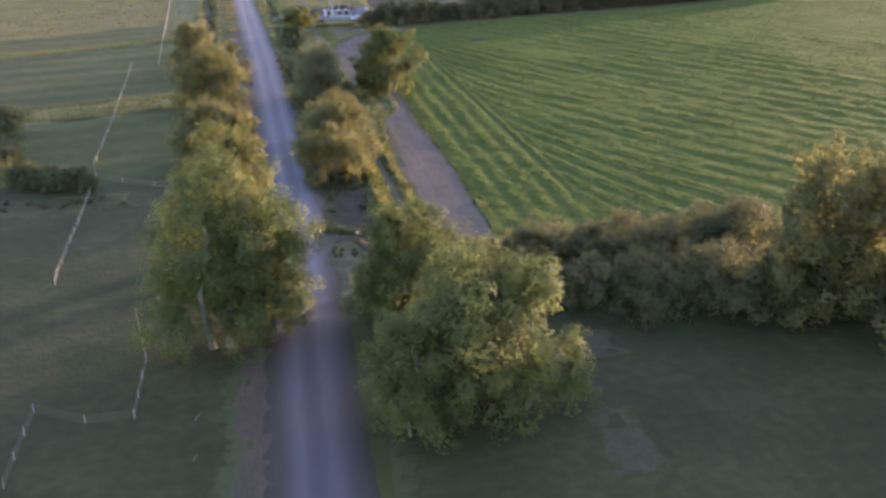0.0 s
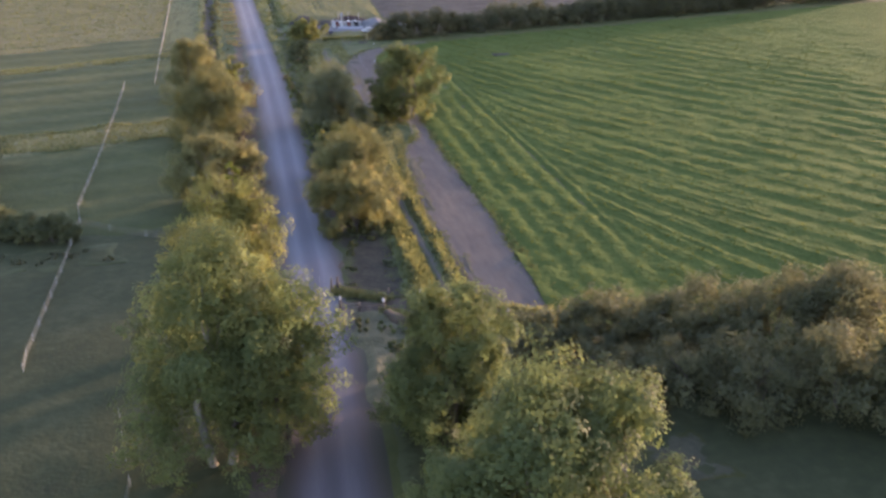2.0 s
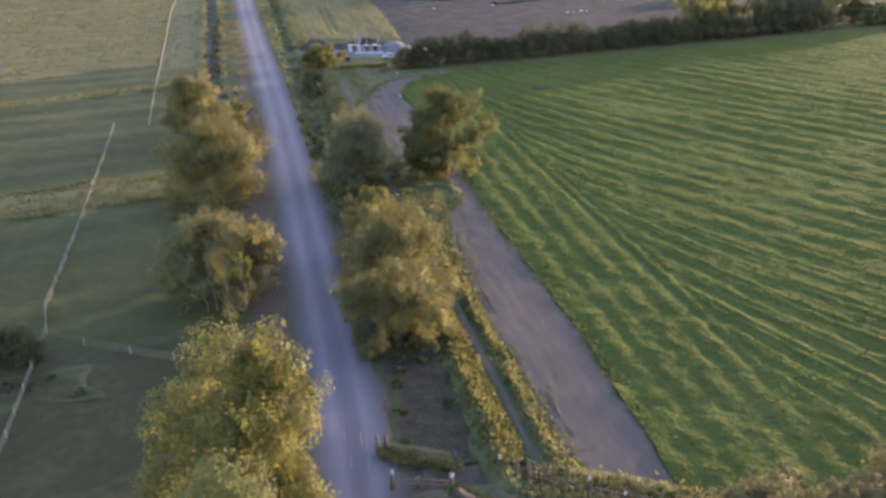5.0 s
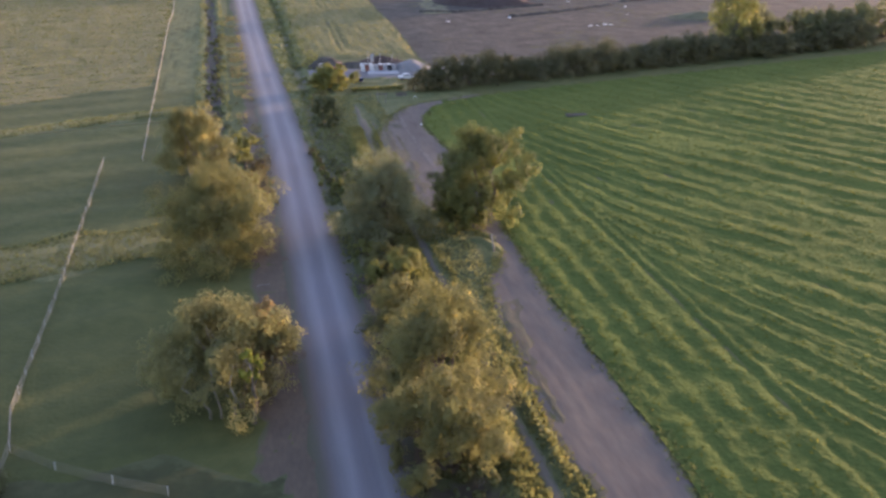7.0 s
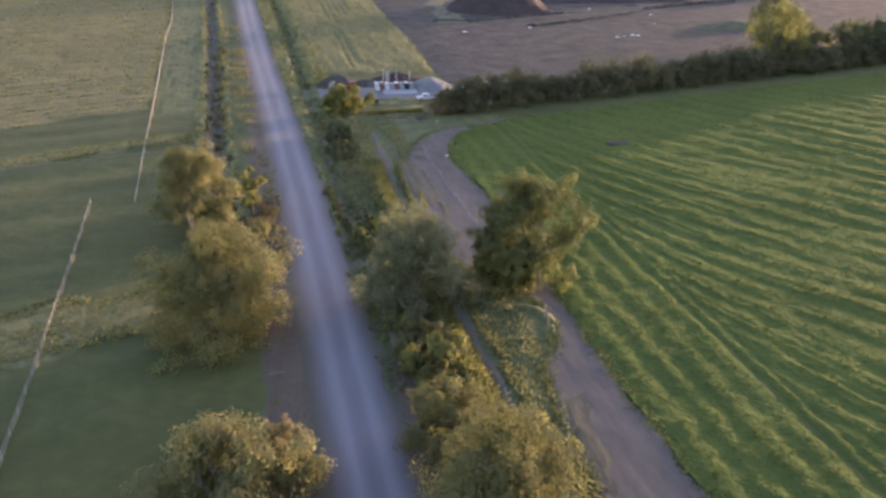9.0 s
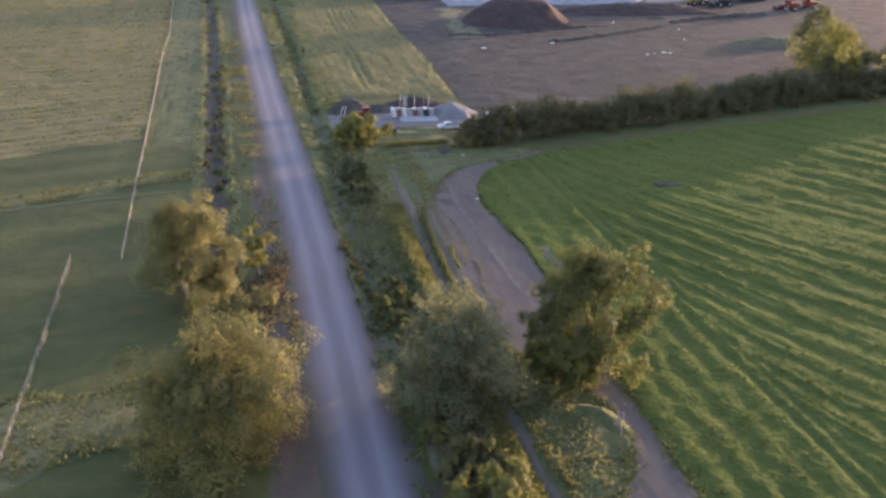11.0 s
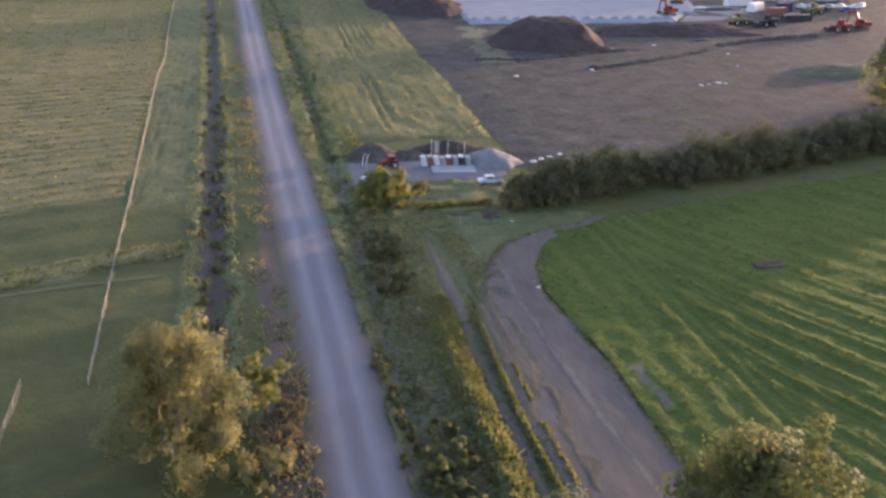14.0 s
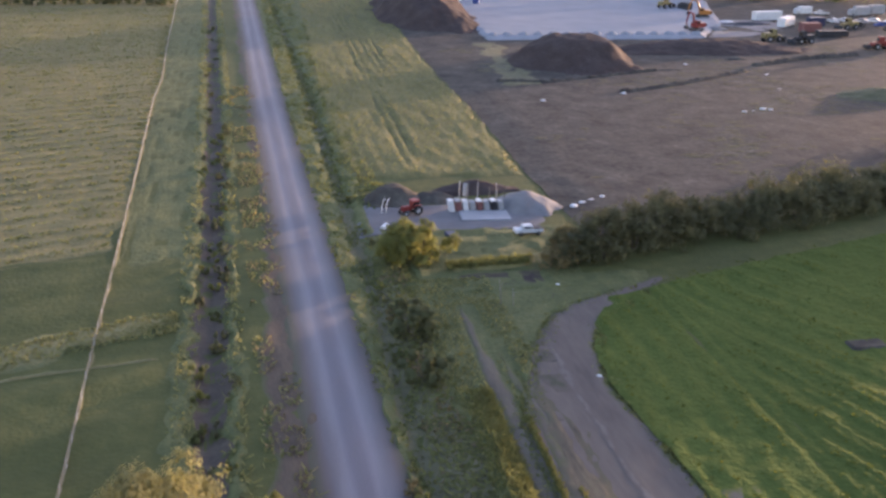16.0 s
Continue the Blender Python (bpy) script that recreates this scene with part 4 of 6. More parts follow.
patch("brown_verge", 112, 190, lambda y: road_mid(y) + 3.2, lambda y: 20.5 + 0 * y, (0.5, 1.0), M_VERGE, "brown trodden verge between road and thicket", 0.035,
      lambda x, y: 0.10 * (vnoise(x, y, 1.3, 102) - 0.5), wob=0.8, seed=13)
# Brown ground whose colour also holds the shade of the willows.
patch("thicket_ground", 121, 144, lambda y: 12.4 + 0.03 * (y - 121), lambda y: 20.8 + 0 * y, (0.4, 0.5), M_THICKETFLOOR, "brown ground before the thicket, darkened for willow shade", 0.12,
      lambda x, y: 0.12 * (vnoise(x, y, 1.1, 119) - 0.5), wob=0.9, seed=41)
patch("ditch_bed", 238, 620, lambda y: ditch_l(y) - 2.1, lambda y: ditch_l(y) + 1.9, (0.35, 1.0), M_DITCH, "dark bare soil in the field ditch", 0.03,
      lambda x, y: 0.16 * (vnoise(x, y, 1.1, 103) - 0.5), wob=0.9, seed=14)
patch("ditch_bed", 205, 620, lambda y: ditch_r(y) - 1.2, lambda y: ditch_r(y) + 1.3, (0.35, 1.0), M_SCRUB, "dark overgrown bed of the road ditch", 0.03,
      lambda x, y: 0.22 * (vnoise(x, y, 1.1, 104) - 0.5), wob=1.0, seed=15)
patch("verge_meadow", 300, 620, line([(-18, 300), (-19.5, 400), (-22, 500), (-25, 640)]), lambda y: ditch_l(y) - 2.4, (0.6, 1.2), M_ROUGH, "yellow-green grass strip beside the ditch", 0.04,
      lambda x, y: 0.02 * np.cos(x * 2 * math.pi / 1.8) + 0.16 * (vnoise(x, y / 3, 1.4, 105) - 0.5), wob=0.4, seed=16)
patch("rough_grass", 287, 311, lambda y: 22 + 0 * y, lambda y: 45 + 0.2 * (y - 290), (0.4, 0.4), M_ROUGH, "rough yellow-green grass below the yard", 0.03,
      lambda x, y: 0.5 * np.maximum(vnoise(x, y, 2.2, 116) - 0.4, 0) + 0.15 * (vnoise(x, y, 0.9, 117) - 0.5), wob=0.6, seed=31)
patch("scrub_ground", 139, 146.5, lambda y: -60 + 0 * y, lambda y: -15 + 0 * y, (0.5, 0.5), M_MEADOW, "dark rank grass of an old hedge line", 0.1, lambda x, y: 0.35 * np.maximum(vnoise(x, y, 2.4, 118) - 0.3, 0), wob=1.5, seed=33)
patch("scrub_ground", 98, 118.5, lambda y: 11.5 + 0 * y, lambda y: 25 + 0 * y, (0.4, 0.4), M_SCRUB, "dark tangled herbage below the gateway", 0.12, lambda x, y: 0.6 * np.maximum(vnoise(x, y, 1.8, 123) - 0.3, 0), wob=1.0, seed=43)
for y0, y1, xl, xr, sd in ((80, 88, lambda y: 34 + 0 * y, lambda y: 42 - 0.3 * (y - 80), 3), (60, 72, lambda y: 29.5 + 0.08 * (y - 60), lambda y: 35.5 + 0.1 * (y - 60), 8),
                           (44, 66, lambda y: 28.8 + 0.2 * (y - 44), lambda y: 30.4 + 0.2 * (y - 44), 9), (44, 64, lambda y: 31.6 + 0.22 * (y - 44), lambda y: 33.0 + 0.22 * (y - 44), 10)):
    patch("worn_ground", y0, y1, xl, xr, (0.4, 0.5), M_WORN, "pale wheel-worn ground in the meadow", 0.125, lambda x, y: 0.04 * (vnoise(x, y, 2.0, 98) - 0.5), wob=0.8, seed=sd)

# ---- trees along the road ----
tree("roadside_tree", -2.4, 92.5, 20.4, (7.2, 7.2), 1.0, "green", "tall full-crowned green tree beside the gravel road", lobes=90, count=38000, size=0.40, seed=11, stems=2, bark=M_PALEBARK, bough=(0.18, 0.42), fine=1.45)
tree("roadside_tree", 2.2, 92, 17.4, (5.6, 6.2), 0.8, "green", "green tree grown into its taller neighbour beside the road", lobes=60, count=22000, size=0.40, seed=31, stems=2, bough=(0.2, 0.42), fine=1.45)
tree("roadside_tree", -1.4, 116, 17.5, (7.4, 5.8), 0.3, "yellow", "round tree with yellowing leaves beside the road", lobes=80, count=28000, size=0.40, seed=12, stems=2, fine=1.45)
willow = tree("willow_tree", -2.8, 162, 10.2, (7.6, 8.0), 0.5, "pale", "broad pale grey-green willow with bare lower stems", lobes=70, count=24000, size=0.40, seed=13, stems=4, bark=M_PALEBARK, fine=1.45)
tree("willow_tree", -4.0, 199, 12.4, (8.2, 9.0), 0.0, "grey", "broad grey-green willow spreading to the road", lobes=84, count=31000, size=0.40, seed=14, stems=3, fine=1.45)
tree("willow_tree", -7.4, 233, 12.6, (6.3, 8.0), 0.0, "pale", "upright pale yellow-green willow lit golden from one side", lobes=64, count=26000, size=0.40, seed=15, stems=3, bark=M_PALEBARK, fine=1.45)
gen = np.random.default_rng(86)
for k in range(7):
    a, b = gen.uniform(-3.6, 3.2), gen.uniform(-6.6, -3.6)
    part("stem", tube([(a * 0.7, b * 0.75, -0.2), (a * 0.8 + gen.normal() * 0.2, b * 0.86, 1.3), (a * 0.95 + gen.normal() * 0.3, b, 2.9), (a * 1.1 + gen.normal() * 0.5, b * 1.02, 4.6), (a * 1.2, b * 0.9, 6.2)], [0.14, 0.12, 0.1, 0.07, 0.03], 6), M_PALEBARK, willow, "pale bare stem" if k == 0 else "")
tree("willow_tree", 1.4, 164.6, 8.8, (2.8, 3.2), 2.5, "rust", "rusty brown willow leaning to the road", lobes=26, count=4600, size=0.38, seed=38, stems=2, fine=1.45)
shrub("bush", 2.2, 231.5, 1.5, (1.8, 3.0), "rust", "low rusty bush at the foot of a willow", count=900, size=0.3, seed=35)
shrub("bush", 2.8, 237.5, 1.3, (1.5, 2.6), "rust", "low rusty bush beside the road", count=800, size=0.3, seed=36)
shrub("bush", -0.6, 226.8, 3.8, (3.2, 2.8), "pale", "low yellowing bush at the foot of a willow", count=3000, size=0.32, seed=28)
tree("young_tree", -0.5, 156.2, 8.0, (1.35, 1.25), 4.4, "sprig", "small bright yellow-green sapling against a willow", lobes=12, count=2400, size=0.3, seed=37, dome=False, limbs=2)
tree("young_tree", 0.6, 237, 7.4, (2.6, 2.4), 2.2, "yellow", "slender young tree with thin yellowing leaves", lobes=16, count=2600, size=0.38, seed=16, dome=False)
tree("roadside_tree", 17.6, 92.5, 14.2, (6.3, 6.8), 0.2, "green", "spreading green tree beside the road", lobes=80, count=36000, size=0.41, seed=17, stems=3, fine=1.45)
tree("roadside_tree", 19.4, 73, 17.0, (6.8, 7.2), 0.5, "green", "bushy green tree with many pale stems", lobes=70, count=26000, size=0.42, seed=18, stems=5, bark=M_PALEBARK, bough=(0.2, 0.42), fine=1.45)
tree("roadside_tree", 25.6, 73.5, 15.6, (5.6, 6.0), 0.5, "green", "bushy green tree with many pale stems", lobes=52, count=17000, size=0.42, seed=32, stems=4, bark=M_PALEBARK, bough=(0.2, 0.42), fine=1.45)
tree("roadside_tree", 14.6, 71, 13.0, (4.8, 5.6), 0.4, "green", "lower bushy green tree overhanging the verge", lobes=40, count=12000, size=0.42, seed=33, stems=4, bark=M_PALEBARK, bough=(0.2, 0.42), fine=1.45)
tree("willow_tree", 17.6, 157, 12.0, (6.8, 7.0), 0.0, "grey", "greyish willow thicket with dry tips", lobes=64, count=24000, size=0.38, seed=19, stems=4, fine=1.45)
tree("willow_tree", 16.2, 145, 9.4, (6.0, 5.5), 0.0, "grey", "low willow thicket overhanging the verge", lobes=48, count=17000, size=0.38, seed=20, stems=4, fine=1.45)
tree("willow_tree", 16.4, 171, 7.4, (4.6, 5.0), 0.0, "grey", "low greyish willow beside the road", lobes=36, count=9000, size=0.4, seed=29, stems=3, fine=1.45)
# Added bush: fills a gap through which sun would strike the road.
shrub("bush", 17.8, 190.5, 3.4, (3.0, 2.8), "grey", "small greyish bush added to keep sun off the road", count=3500, seed=34)
shrub("bush", 17.4, 183, 5.4, (3.8, 3.4), "yellow", "small sunlit yellowish bush", count=6000, seed=21)
tree("dark_willow", 19.0, 201, 12.8, (6.6, 6.6), 0.0, "dusky", "dense rounded dark green tree", lobes=84, count=24000, size=0.38, seed=22, stems=3, fine=1.45)
tree("field_tree", 34.6, 206, 15.2, (6.9, 6.2), 0.8, "olive", "broad field tree with yellow-green leaves at the field edge", lobes=64, count=19000, size=0.46, seed=23, stems=2, bough=(0.13, 0.37), ragged=1.6, fine=1.3)
tree("field_tree", 29.6, 204.5, 10.6, (3.8, 3.8), 0.4, "olive", "smaller yellow-green tree leaning out beside the field tree", lobes=26, count=6000, size=0.45, seed=27, bough=(0.24, 0.44), fine=1.45)
shrub("bush", 29.5, 203, 5.6, (5.4, 3.6), "yellow", "low bush beneath the field tree", count=5500, seed=24)
shrub("bush", 22.6, 299.5, 5.8, (5.8, 4.6), "yellow", "round yellow-green bush beside the yard", count=12000, seed=25, size=0.45, lobes=44)
shrub("bush", 18.0, 277, 4.0, (4.0, 4.0), "dark", "dark bush beside the road ditch", count=5000, seed=26)
shrub("bush", 17.4, 266, 3.0, (3.6, 4.0), "dark", "dark bush beside the road ditch", count=4500, seed=27)
patch("weedy_ground", 415, 482, lambda y: 66 + 0.12 * (y - 415), lambda y: 78 + 0.10 * (y - 415), (1.0, 1.2), M_SCRUB, "weedy green edge of the bare land", 0.34, lambda x, y: 0.2 * (vnoise(x, y, 2, 121) - 0.5), wob=2.0, seed=18)

# ---- hedges ----
def hedge_row(group, label, pts, leaf, seed, count, size=0.45):
    """A row of shrubs; pts: x, y, height and half widths."""
    for k, (x, y, h, rx, ry, kind) in enumerate(pts):
        tree("hedge_shrub", x, y, h, (rx, ry), 0.1, kind or leaf, label, "shrub", int(16 + rx * 6), int(count * rx * h / 26), size, seed + k, M_BARK, 3, group, limbs=2, bough=(0.24, 0.46))


hedge_row("near field hedge", "tall dark green hedge shrub with sunlit top", [
    (31.5, 106, 4.4, 4.2, 4.5, ""), (37, 105, 6.0, 5.4, 6.0, ""), (43.5, 104.5, 6.0, 5.6, 6.5, ""), (50, 104, 6.2, 5.8, 6.5, ""), (57, 103, 7.5, 6.0, 6.5, ""), (64, 101, 9.0, 6.5, 6.5, ""), (35, 95.5, 5.2, 4.8, 6.5, ""), (41.5, 94, 5.8, 5.4, 7.0, ""), (48.5, 91.5, 6.6, 5.6, 7.5, ""), (55, 88.5, 8.5, 5.6, 7.5, "")], "thicket", 100, 6800, 0.38)
# From the third on they stand out of view, added to shade the meadow.
for k, (x, y, h, r) in enumerate([(65, 85, 19.5, 8.5), (71, 81, 21, 9), (82, 76, 19, 9), (93, 72, 18, 9), (106, 66, 18, 9), (120, 60, 17, 9)]):
    tree("hedge_tree", x, y, h, (r, r * 0.9), 0.5, "dark" if k > 1 else "grey", "tall dark green tree standing in the hedge", lobes=70, count=20000 if k < 2 else 5000, size=0.55 if k < 2 else 1.05, seed=120 + k, stems=2, group="hedge trees", bough=(0.2, 0.38))
gen = np.random.default_rng(77)
far_hedge = []
x = 45.0
while x < 190:
    slim = float(smooth(66, 54, x))
    far_hedge.append((x, 293 + 0.27 * (x - 40) + gen.uniform(-1, 1) + 3 - 1.6 * slim, gen.uniform(5.2, 8.8) - (1.5 if x < 47 else 0), gen.uniform(4.2, 6.4), gen.uniform(5.5, 7.0) * (1 - 0.33 * slim), ""))
    x += gen.uniform(4.4, 5.8)
hedge_row("far field hedge", "dark green shrub of the long field hedge", far_hedge, "hedge", 400, 2500, 0.56)
# The hedge carried on out of view, added for its shadow on the crop.
hedge_row("far field hedge", "dark green shrub of the long field hedge", [(207 + q * 6.2, 340 + 1.7 * q, 7.4, 5.5, 5.5, "") for q in range(6)], "dark", 500, 550, 1.2)
hedge_row("far field hedge", "rusty brown shrub at the end of the field hedge", [(40.8, 293.6, 3.4, 2.6, 2.6, ""), (44.2, 296.8, 5.0, 3.2, 2.8, "")], "rust", 540, 3200, 0.42)
for k, (x, y, h, r, kind) in enumerate([(142, 330, 17, 9, "yellow"), (152, 338, 13, 8, "dark"), (166, 334, 12, 8, "dark"), (178, 338, 11, 7, "dark"), (190, 342, 12, 8, "dark"), (204, 346, 12, 8, "dark"), (156, 357, 17, 8.5, "dark")]):
    tree("hedge_tree", x, y, h, (r, r * 0.9), 0.3, kind, "tall tree standing at the end of the field hedge", lobes=40, count=6000 if k < 2 else 3500, size=0.75 if k < 2 else 0.95, seed=180 + k, stems=2, group="hedge trees")
hedge_row("pasture hedge", "low dark shrub of an old pasture hedge", [
    (-42, 183, 6.0, 4.6, 4.0, ""), (-40, 168, 5.0, 4.0, 5.0, ""), (-36, 160, 5.5, 3.5, 4.5, ""), (-33, 153, 4.6, 3.6, 3.0, ""), (-29.5, 151, 4.0, 3.4, 2.6, ""), (-25, 149, 4.2, 4.2, 2.4, "")], "dark", 200, 7000, 0.4)
gen = np.random.default_rng(78)
for k in range(13):
    y = 208 + k * 7.2 + gen.uniform(-2.5, 2.5)
    low_part = 0.55 if y < 258 else 1.0
    shrub("ditch_shrub", 17.2 + gen.uniform(-1.6, 2.0), y, gen.uniform(0.6, 1.5) * low_part, (gen.uniform(1.0, 1.8), gen.uniform(1.4, 2.6)), ("pale", "rust", "grey")[k % 3],
          "low scrub beside the road ditch", "shrub", 600, 0.28, 600 + k, "ditch scrub", 10)
shrub("weed_clump", 15.3, 225.6, 2.2, (1.7, 1.9), "yellow", "yellowing weeds on the road edge", "weeds", 1500, 0.32, 771, "road edge weeds", 12)
for k in range(15):
    shrub("weed_clump", 15.0 - 0.075 * (k * 1.8 + 1) + gen.uniform(-0.3, 0.5), 221 + k * 1.8 + gen.uniform(-0.8, 0.8), gen.uniform(0.9, 1.7), (gen.uniform(0.6, 1.0), gen.uniform(0.9, 1.5)), ("yellow", "yellow", "rust")[k % 3],
          "yellowing weeds on the road edge", "weeds", 420, 0.34, 760 + k, "road edge weeds", 8)
for k in range(56):
    y = 240 + k * 3.4 + (k > 40) * (k - 40) * 6 + gen.uniform(-3, 3)
    shrub("ditch_shrub", float(ditch_l(y)) + gen.uniform(-2.0, 2.6), y, gen.uniform(0.8, 1.6), (gen.uniform(0.7, 1.4), gen.uniform(0.9, 2.0)), ("thicket", "olive", "hedge", "yellow")[k % 4],
          "low scrub beside the field ditch", "shrub", 500, 0.36, 250 + k, "ditch scrub", 8)
for k in range(40):
    y = 212 + k * 7 + gen.uniform(-4, 4)
    shrub("ditch_shrub", float(ditch_r(y)) + gen.choice([-1.4, 1.3]) + gen.uniform(-0.5, 0.5), y, gen.uniform(0.5, 1.2), (gen.uniform(0.6, 1.1), gen.uniform(0.8, 1.8)), ("green", "dark", "yellow")[k % 3],
          "low tuft of scrub on the ditch edge", "shrub", 320, 0.34, 650 + k, "ditch scrub", 7)
for k in range(22):
    x = -200 + k * 8.2
    tree("far_tree", x, 579 + gen.uniform(-2, 3), gen.uniform(4, 6.5), (5.5, 4), 0.1, "dark", "dark tree of the distant hedge line", "tree", 24, 480, 1.3, 280 + k, M_BARK, 1, "distant hedge line", limbs=1, bough=(0.24, 0.44))
for k in range(20):
    x = 70 + k * 14
    tree("far_tree", x, (628 if x < 182 else 602 - 0.1 * (x - 185)) + gen.uniform(-4, 6), gen.uniform(8, 12), (9, 5), 0.1, "dark", "dark tree of the distant tree line", "tree", 28, 600, 1.6, 310 + k, M_BARK, 1, "distant tree line", limbs=1, bough=(0.24, 0.44))
# Filler shrubs, mostly out of view, added to shade the meadow.
for k, (x, y) in enumerate([(59 + 3.4 * q, 88.5 - 1.6 * q + (q % 3)) for q in range(19)]):
    tree("hedge_shrub", x, y, 7, (4.5, 4.5), 0.0, "dark", "hedge shrub added between taller trees to close gaps for the sun", "shrub", 24, 2600 if k < 6 else 800, 0.7 if k < 6 else 1.2, 380 + k, M_BARK, 3, "near field hedge", limbs=2, bough=(0.24, 0.46))


gen = np.random.default_rng(83)
for k in range(9):
    shrub("hedge_remnant", -17 - k * 2.3 + gen.uniform(-1, 1), 143 + gen.uniform(-2, 2), gen.uniform(0.3, 0.6), (gen.uniform(0.9, 1.6), gen.uniform(0.8, 1.3)), "hedge",
          "low dark remnant of an old hedge in the pasture", "shrub", 500, 0.36, 800 + k, "old hedge remnants", 8)


# ---- fences ----
def netting_fence(name, pts, label, gap=4.0, height=1.1, t=0.013):
    ob = thing(name, pts[0][0], pts[0][1], label, "fence")
    org = ob.matrix_world.translation
    run = []
    for a, b in zip(pts, pts[1:]):
        d = math.dist(a, b)
        for k in range(max(1, round(d / gap))):
            u = k / max(1, round(d / gap))
            run.append((a[0] + (b[0] - a[0]) * u, a[1] + (b[1] - a[1]) * u))
    run.append(pts[-1])
    bm = tube([(0, 0, -0.2), (0, 0, height * 0.6), (0, 0, height + 0.05)], [0.035, 0.03, 0.022], 6)
    me = bpy.data.meshes.new("post")
    bm.to_mesh(me)
    bm.free()
    me.materials.append(M_WHITE)
    g = [gz1(*p) for p in run]
    for p, z in zip(run, g):
        part("post", me, None, ob).location = Vector((p[0], p[1], z)) - org
    cs = []
    for (a, za), (b, zb) in zip(zip(run, g), zip(run[1:], g[1:])):
        for k in range(9):
            h = 0.08 + k * (height - 0.1) / 8
            sag = 0.04 * (k == 8)
            A, B = np.array([a[0], a[1], za + h]) - org, np.array([b[0], b[1], zb + h]) - org
            M = (A + B) / 2 - np.array([0, 0, sag])
            for P, Q in ((A, M), (M, B)):
                cs += [[P - [0, 0, t], Q - [0, 0, t], Q + [0, 0, t], P + [0, 0, t]], [P - [t, 0, 0], Q - [t, 0, 0], Q + [t, 0, 0], P + [t, 0, 0]]]
        d = math.dist(a, b)
        for k in range(1, int(d / 0.35)):
            u = k * 0.35 / d
            P = np.array([a[0] + (b[0] - a[0]) * u, a[1] + (b[1] - a[1]) * u, za + (zb - za) * u]) - org
            cs.append([P + [0, -t, 0.05], P + [0, t, 0.05], P + [0, t, height], P + [0, -t, height]])
    part("netting", quads("netting", np.array(cs), M_NET), None, ob, "pale see-through netting")
    return ob


def fence_strip(pts, seed):
    """Long dry grass left standing under a fence."""
    fx = line(sorted(pts, key=lambda p: p[1]))
    y0, y1 = min(p[1] for p in pts), max(p[1] for p in pts)
    patch("fence_strip", y0, y1, lambda y: fx(y) - 0.16, lambda y: fx(y) + 0.16, (0.08, 0.8), M_STRAW, "strip of long pale dry grass under the fence", 0.13, lambda x, y: 0.06 * vnoise(x, y, 1.0, seed), wob=0.14, seed=seed)


fence_strip([(-17.2, 247), (-17.8, 275), (-18.4, 314), (-20.2, 404), (-19.8, 430), (-21.6, 484), (-24, 600)], 91)
fence_strip([(-23.9, 247.5), (-23.2, 200), (-23.4, 162), (-22.8, 158)], 95)
netting_fence("netting_fence", [(-17.2, 247), (-17.8, 275), (-18.4, 314), (-20.2, 404), (-19.8, 430), (-21.6, 484), (-24, 600)], "long pale netting fence through the pasture")
netting_fence("netting_fence", [(-23.9, 247.5), (-23.2, 200), (-23.4, 162), (-22.4, 156)], "long pale netting fence through the pasture")
netting_fence("netting_fence", [(-22.4, 156), (-22.4, 138), (-22.6, 115), (-22.4, 112)], "pale netting fence through the dark pasture")
netting_fence("netting_fence", [(-22.2, 155.4), (-17.8, 151.6), (-12.7, 148.5), (-8, 146)], "pale netting fence branching off to the road")
netting_fence("netting_fence", [(-12, 101), (-10.2, 90), (-10.6, 79), (-15, 79), (-20, 82), (-20.4, 70), (-24, 56)], "pale netting fence enclosing a pen", t=0.006)


def wooden_post(x, y, h, r=0.09, white=False, label="weathered wooden fence post"):
    ob = thing("fence_post", x, y, label, "post", "gate posts")
    part("shaft", tube([(0, 0, -0.3), (0, 0, h * 0.5), (0, 0, h - 0.04), (0, 0, h)], [r * 1.05, r, r * 0.95, r * 0.6], 8), M_WOOD, ob)
    if white:
        part("cap", disc(r * 1.08, h * 0.22, (0, 0, h * 0.88), "z", 10), M_WHITE, ob, "white-painted post top")
    return ob


for x, y, h, r, w in [(10.5, 125.0, 1.9, 0.14, False), (11.2, 124.8, 2.0, 0.14, False), (10.9, 119.3, 2.0, 0.13, True), (15.8, 118.1, 1.9, 0.17, True), (13.1, 119.2, 1.1, 0.07, False),
                      (17, 121.8, 1.4, 0.09, False), (20.5, 120.2, 1.7, 0.12, True), (21.6, 118.5, 2.2, 0.16, False), (22.6, 118.2, 2.2, 0.16, False), (34.7, 111.3, 2.3, 0.13, False), (29.4, 113.4, 1.5, 0.1, True), (27.1, 115.6, 1.8, 0.12, True)]:
    wooden_post(x, y, h, r, w, "white-topped wooden gate post" if w else "weathered wooden fence post")
for x, y in [(7.8, 127.2), (9.2, 126), (9.3, 121.6), (7.9, 122.8), (23.2, 117.9), (24.5, 118.2), (25.8, 116.8), (28.3, 112.5), (30.3, 111.0)]:
    ob = thing("marker_stake", x, y, "thin pale grey stake beside the gateway", "stake", "marker stakes")
    part("shaft", tube([(0, 0, -0.2), (0, 0, 0.9), (0, 0, 1.6)], [0.04, 0.035, 0.028], 6), M_GREY, ob)


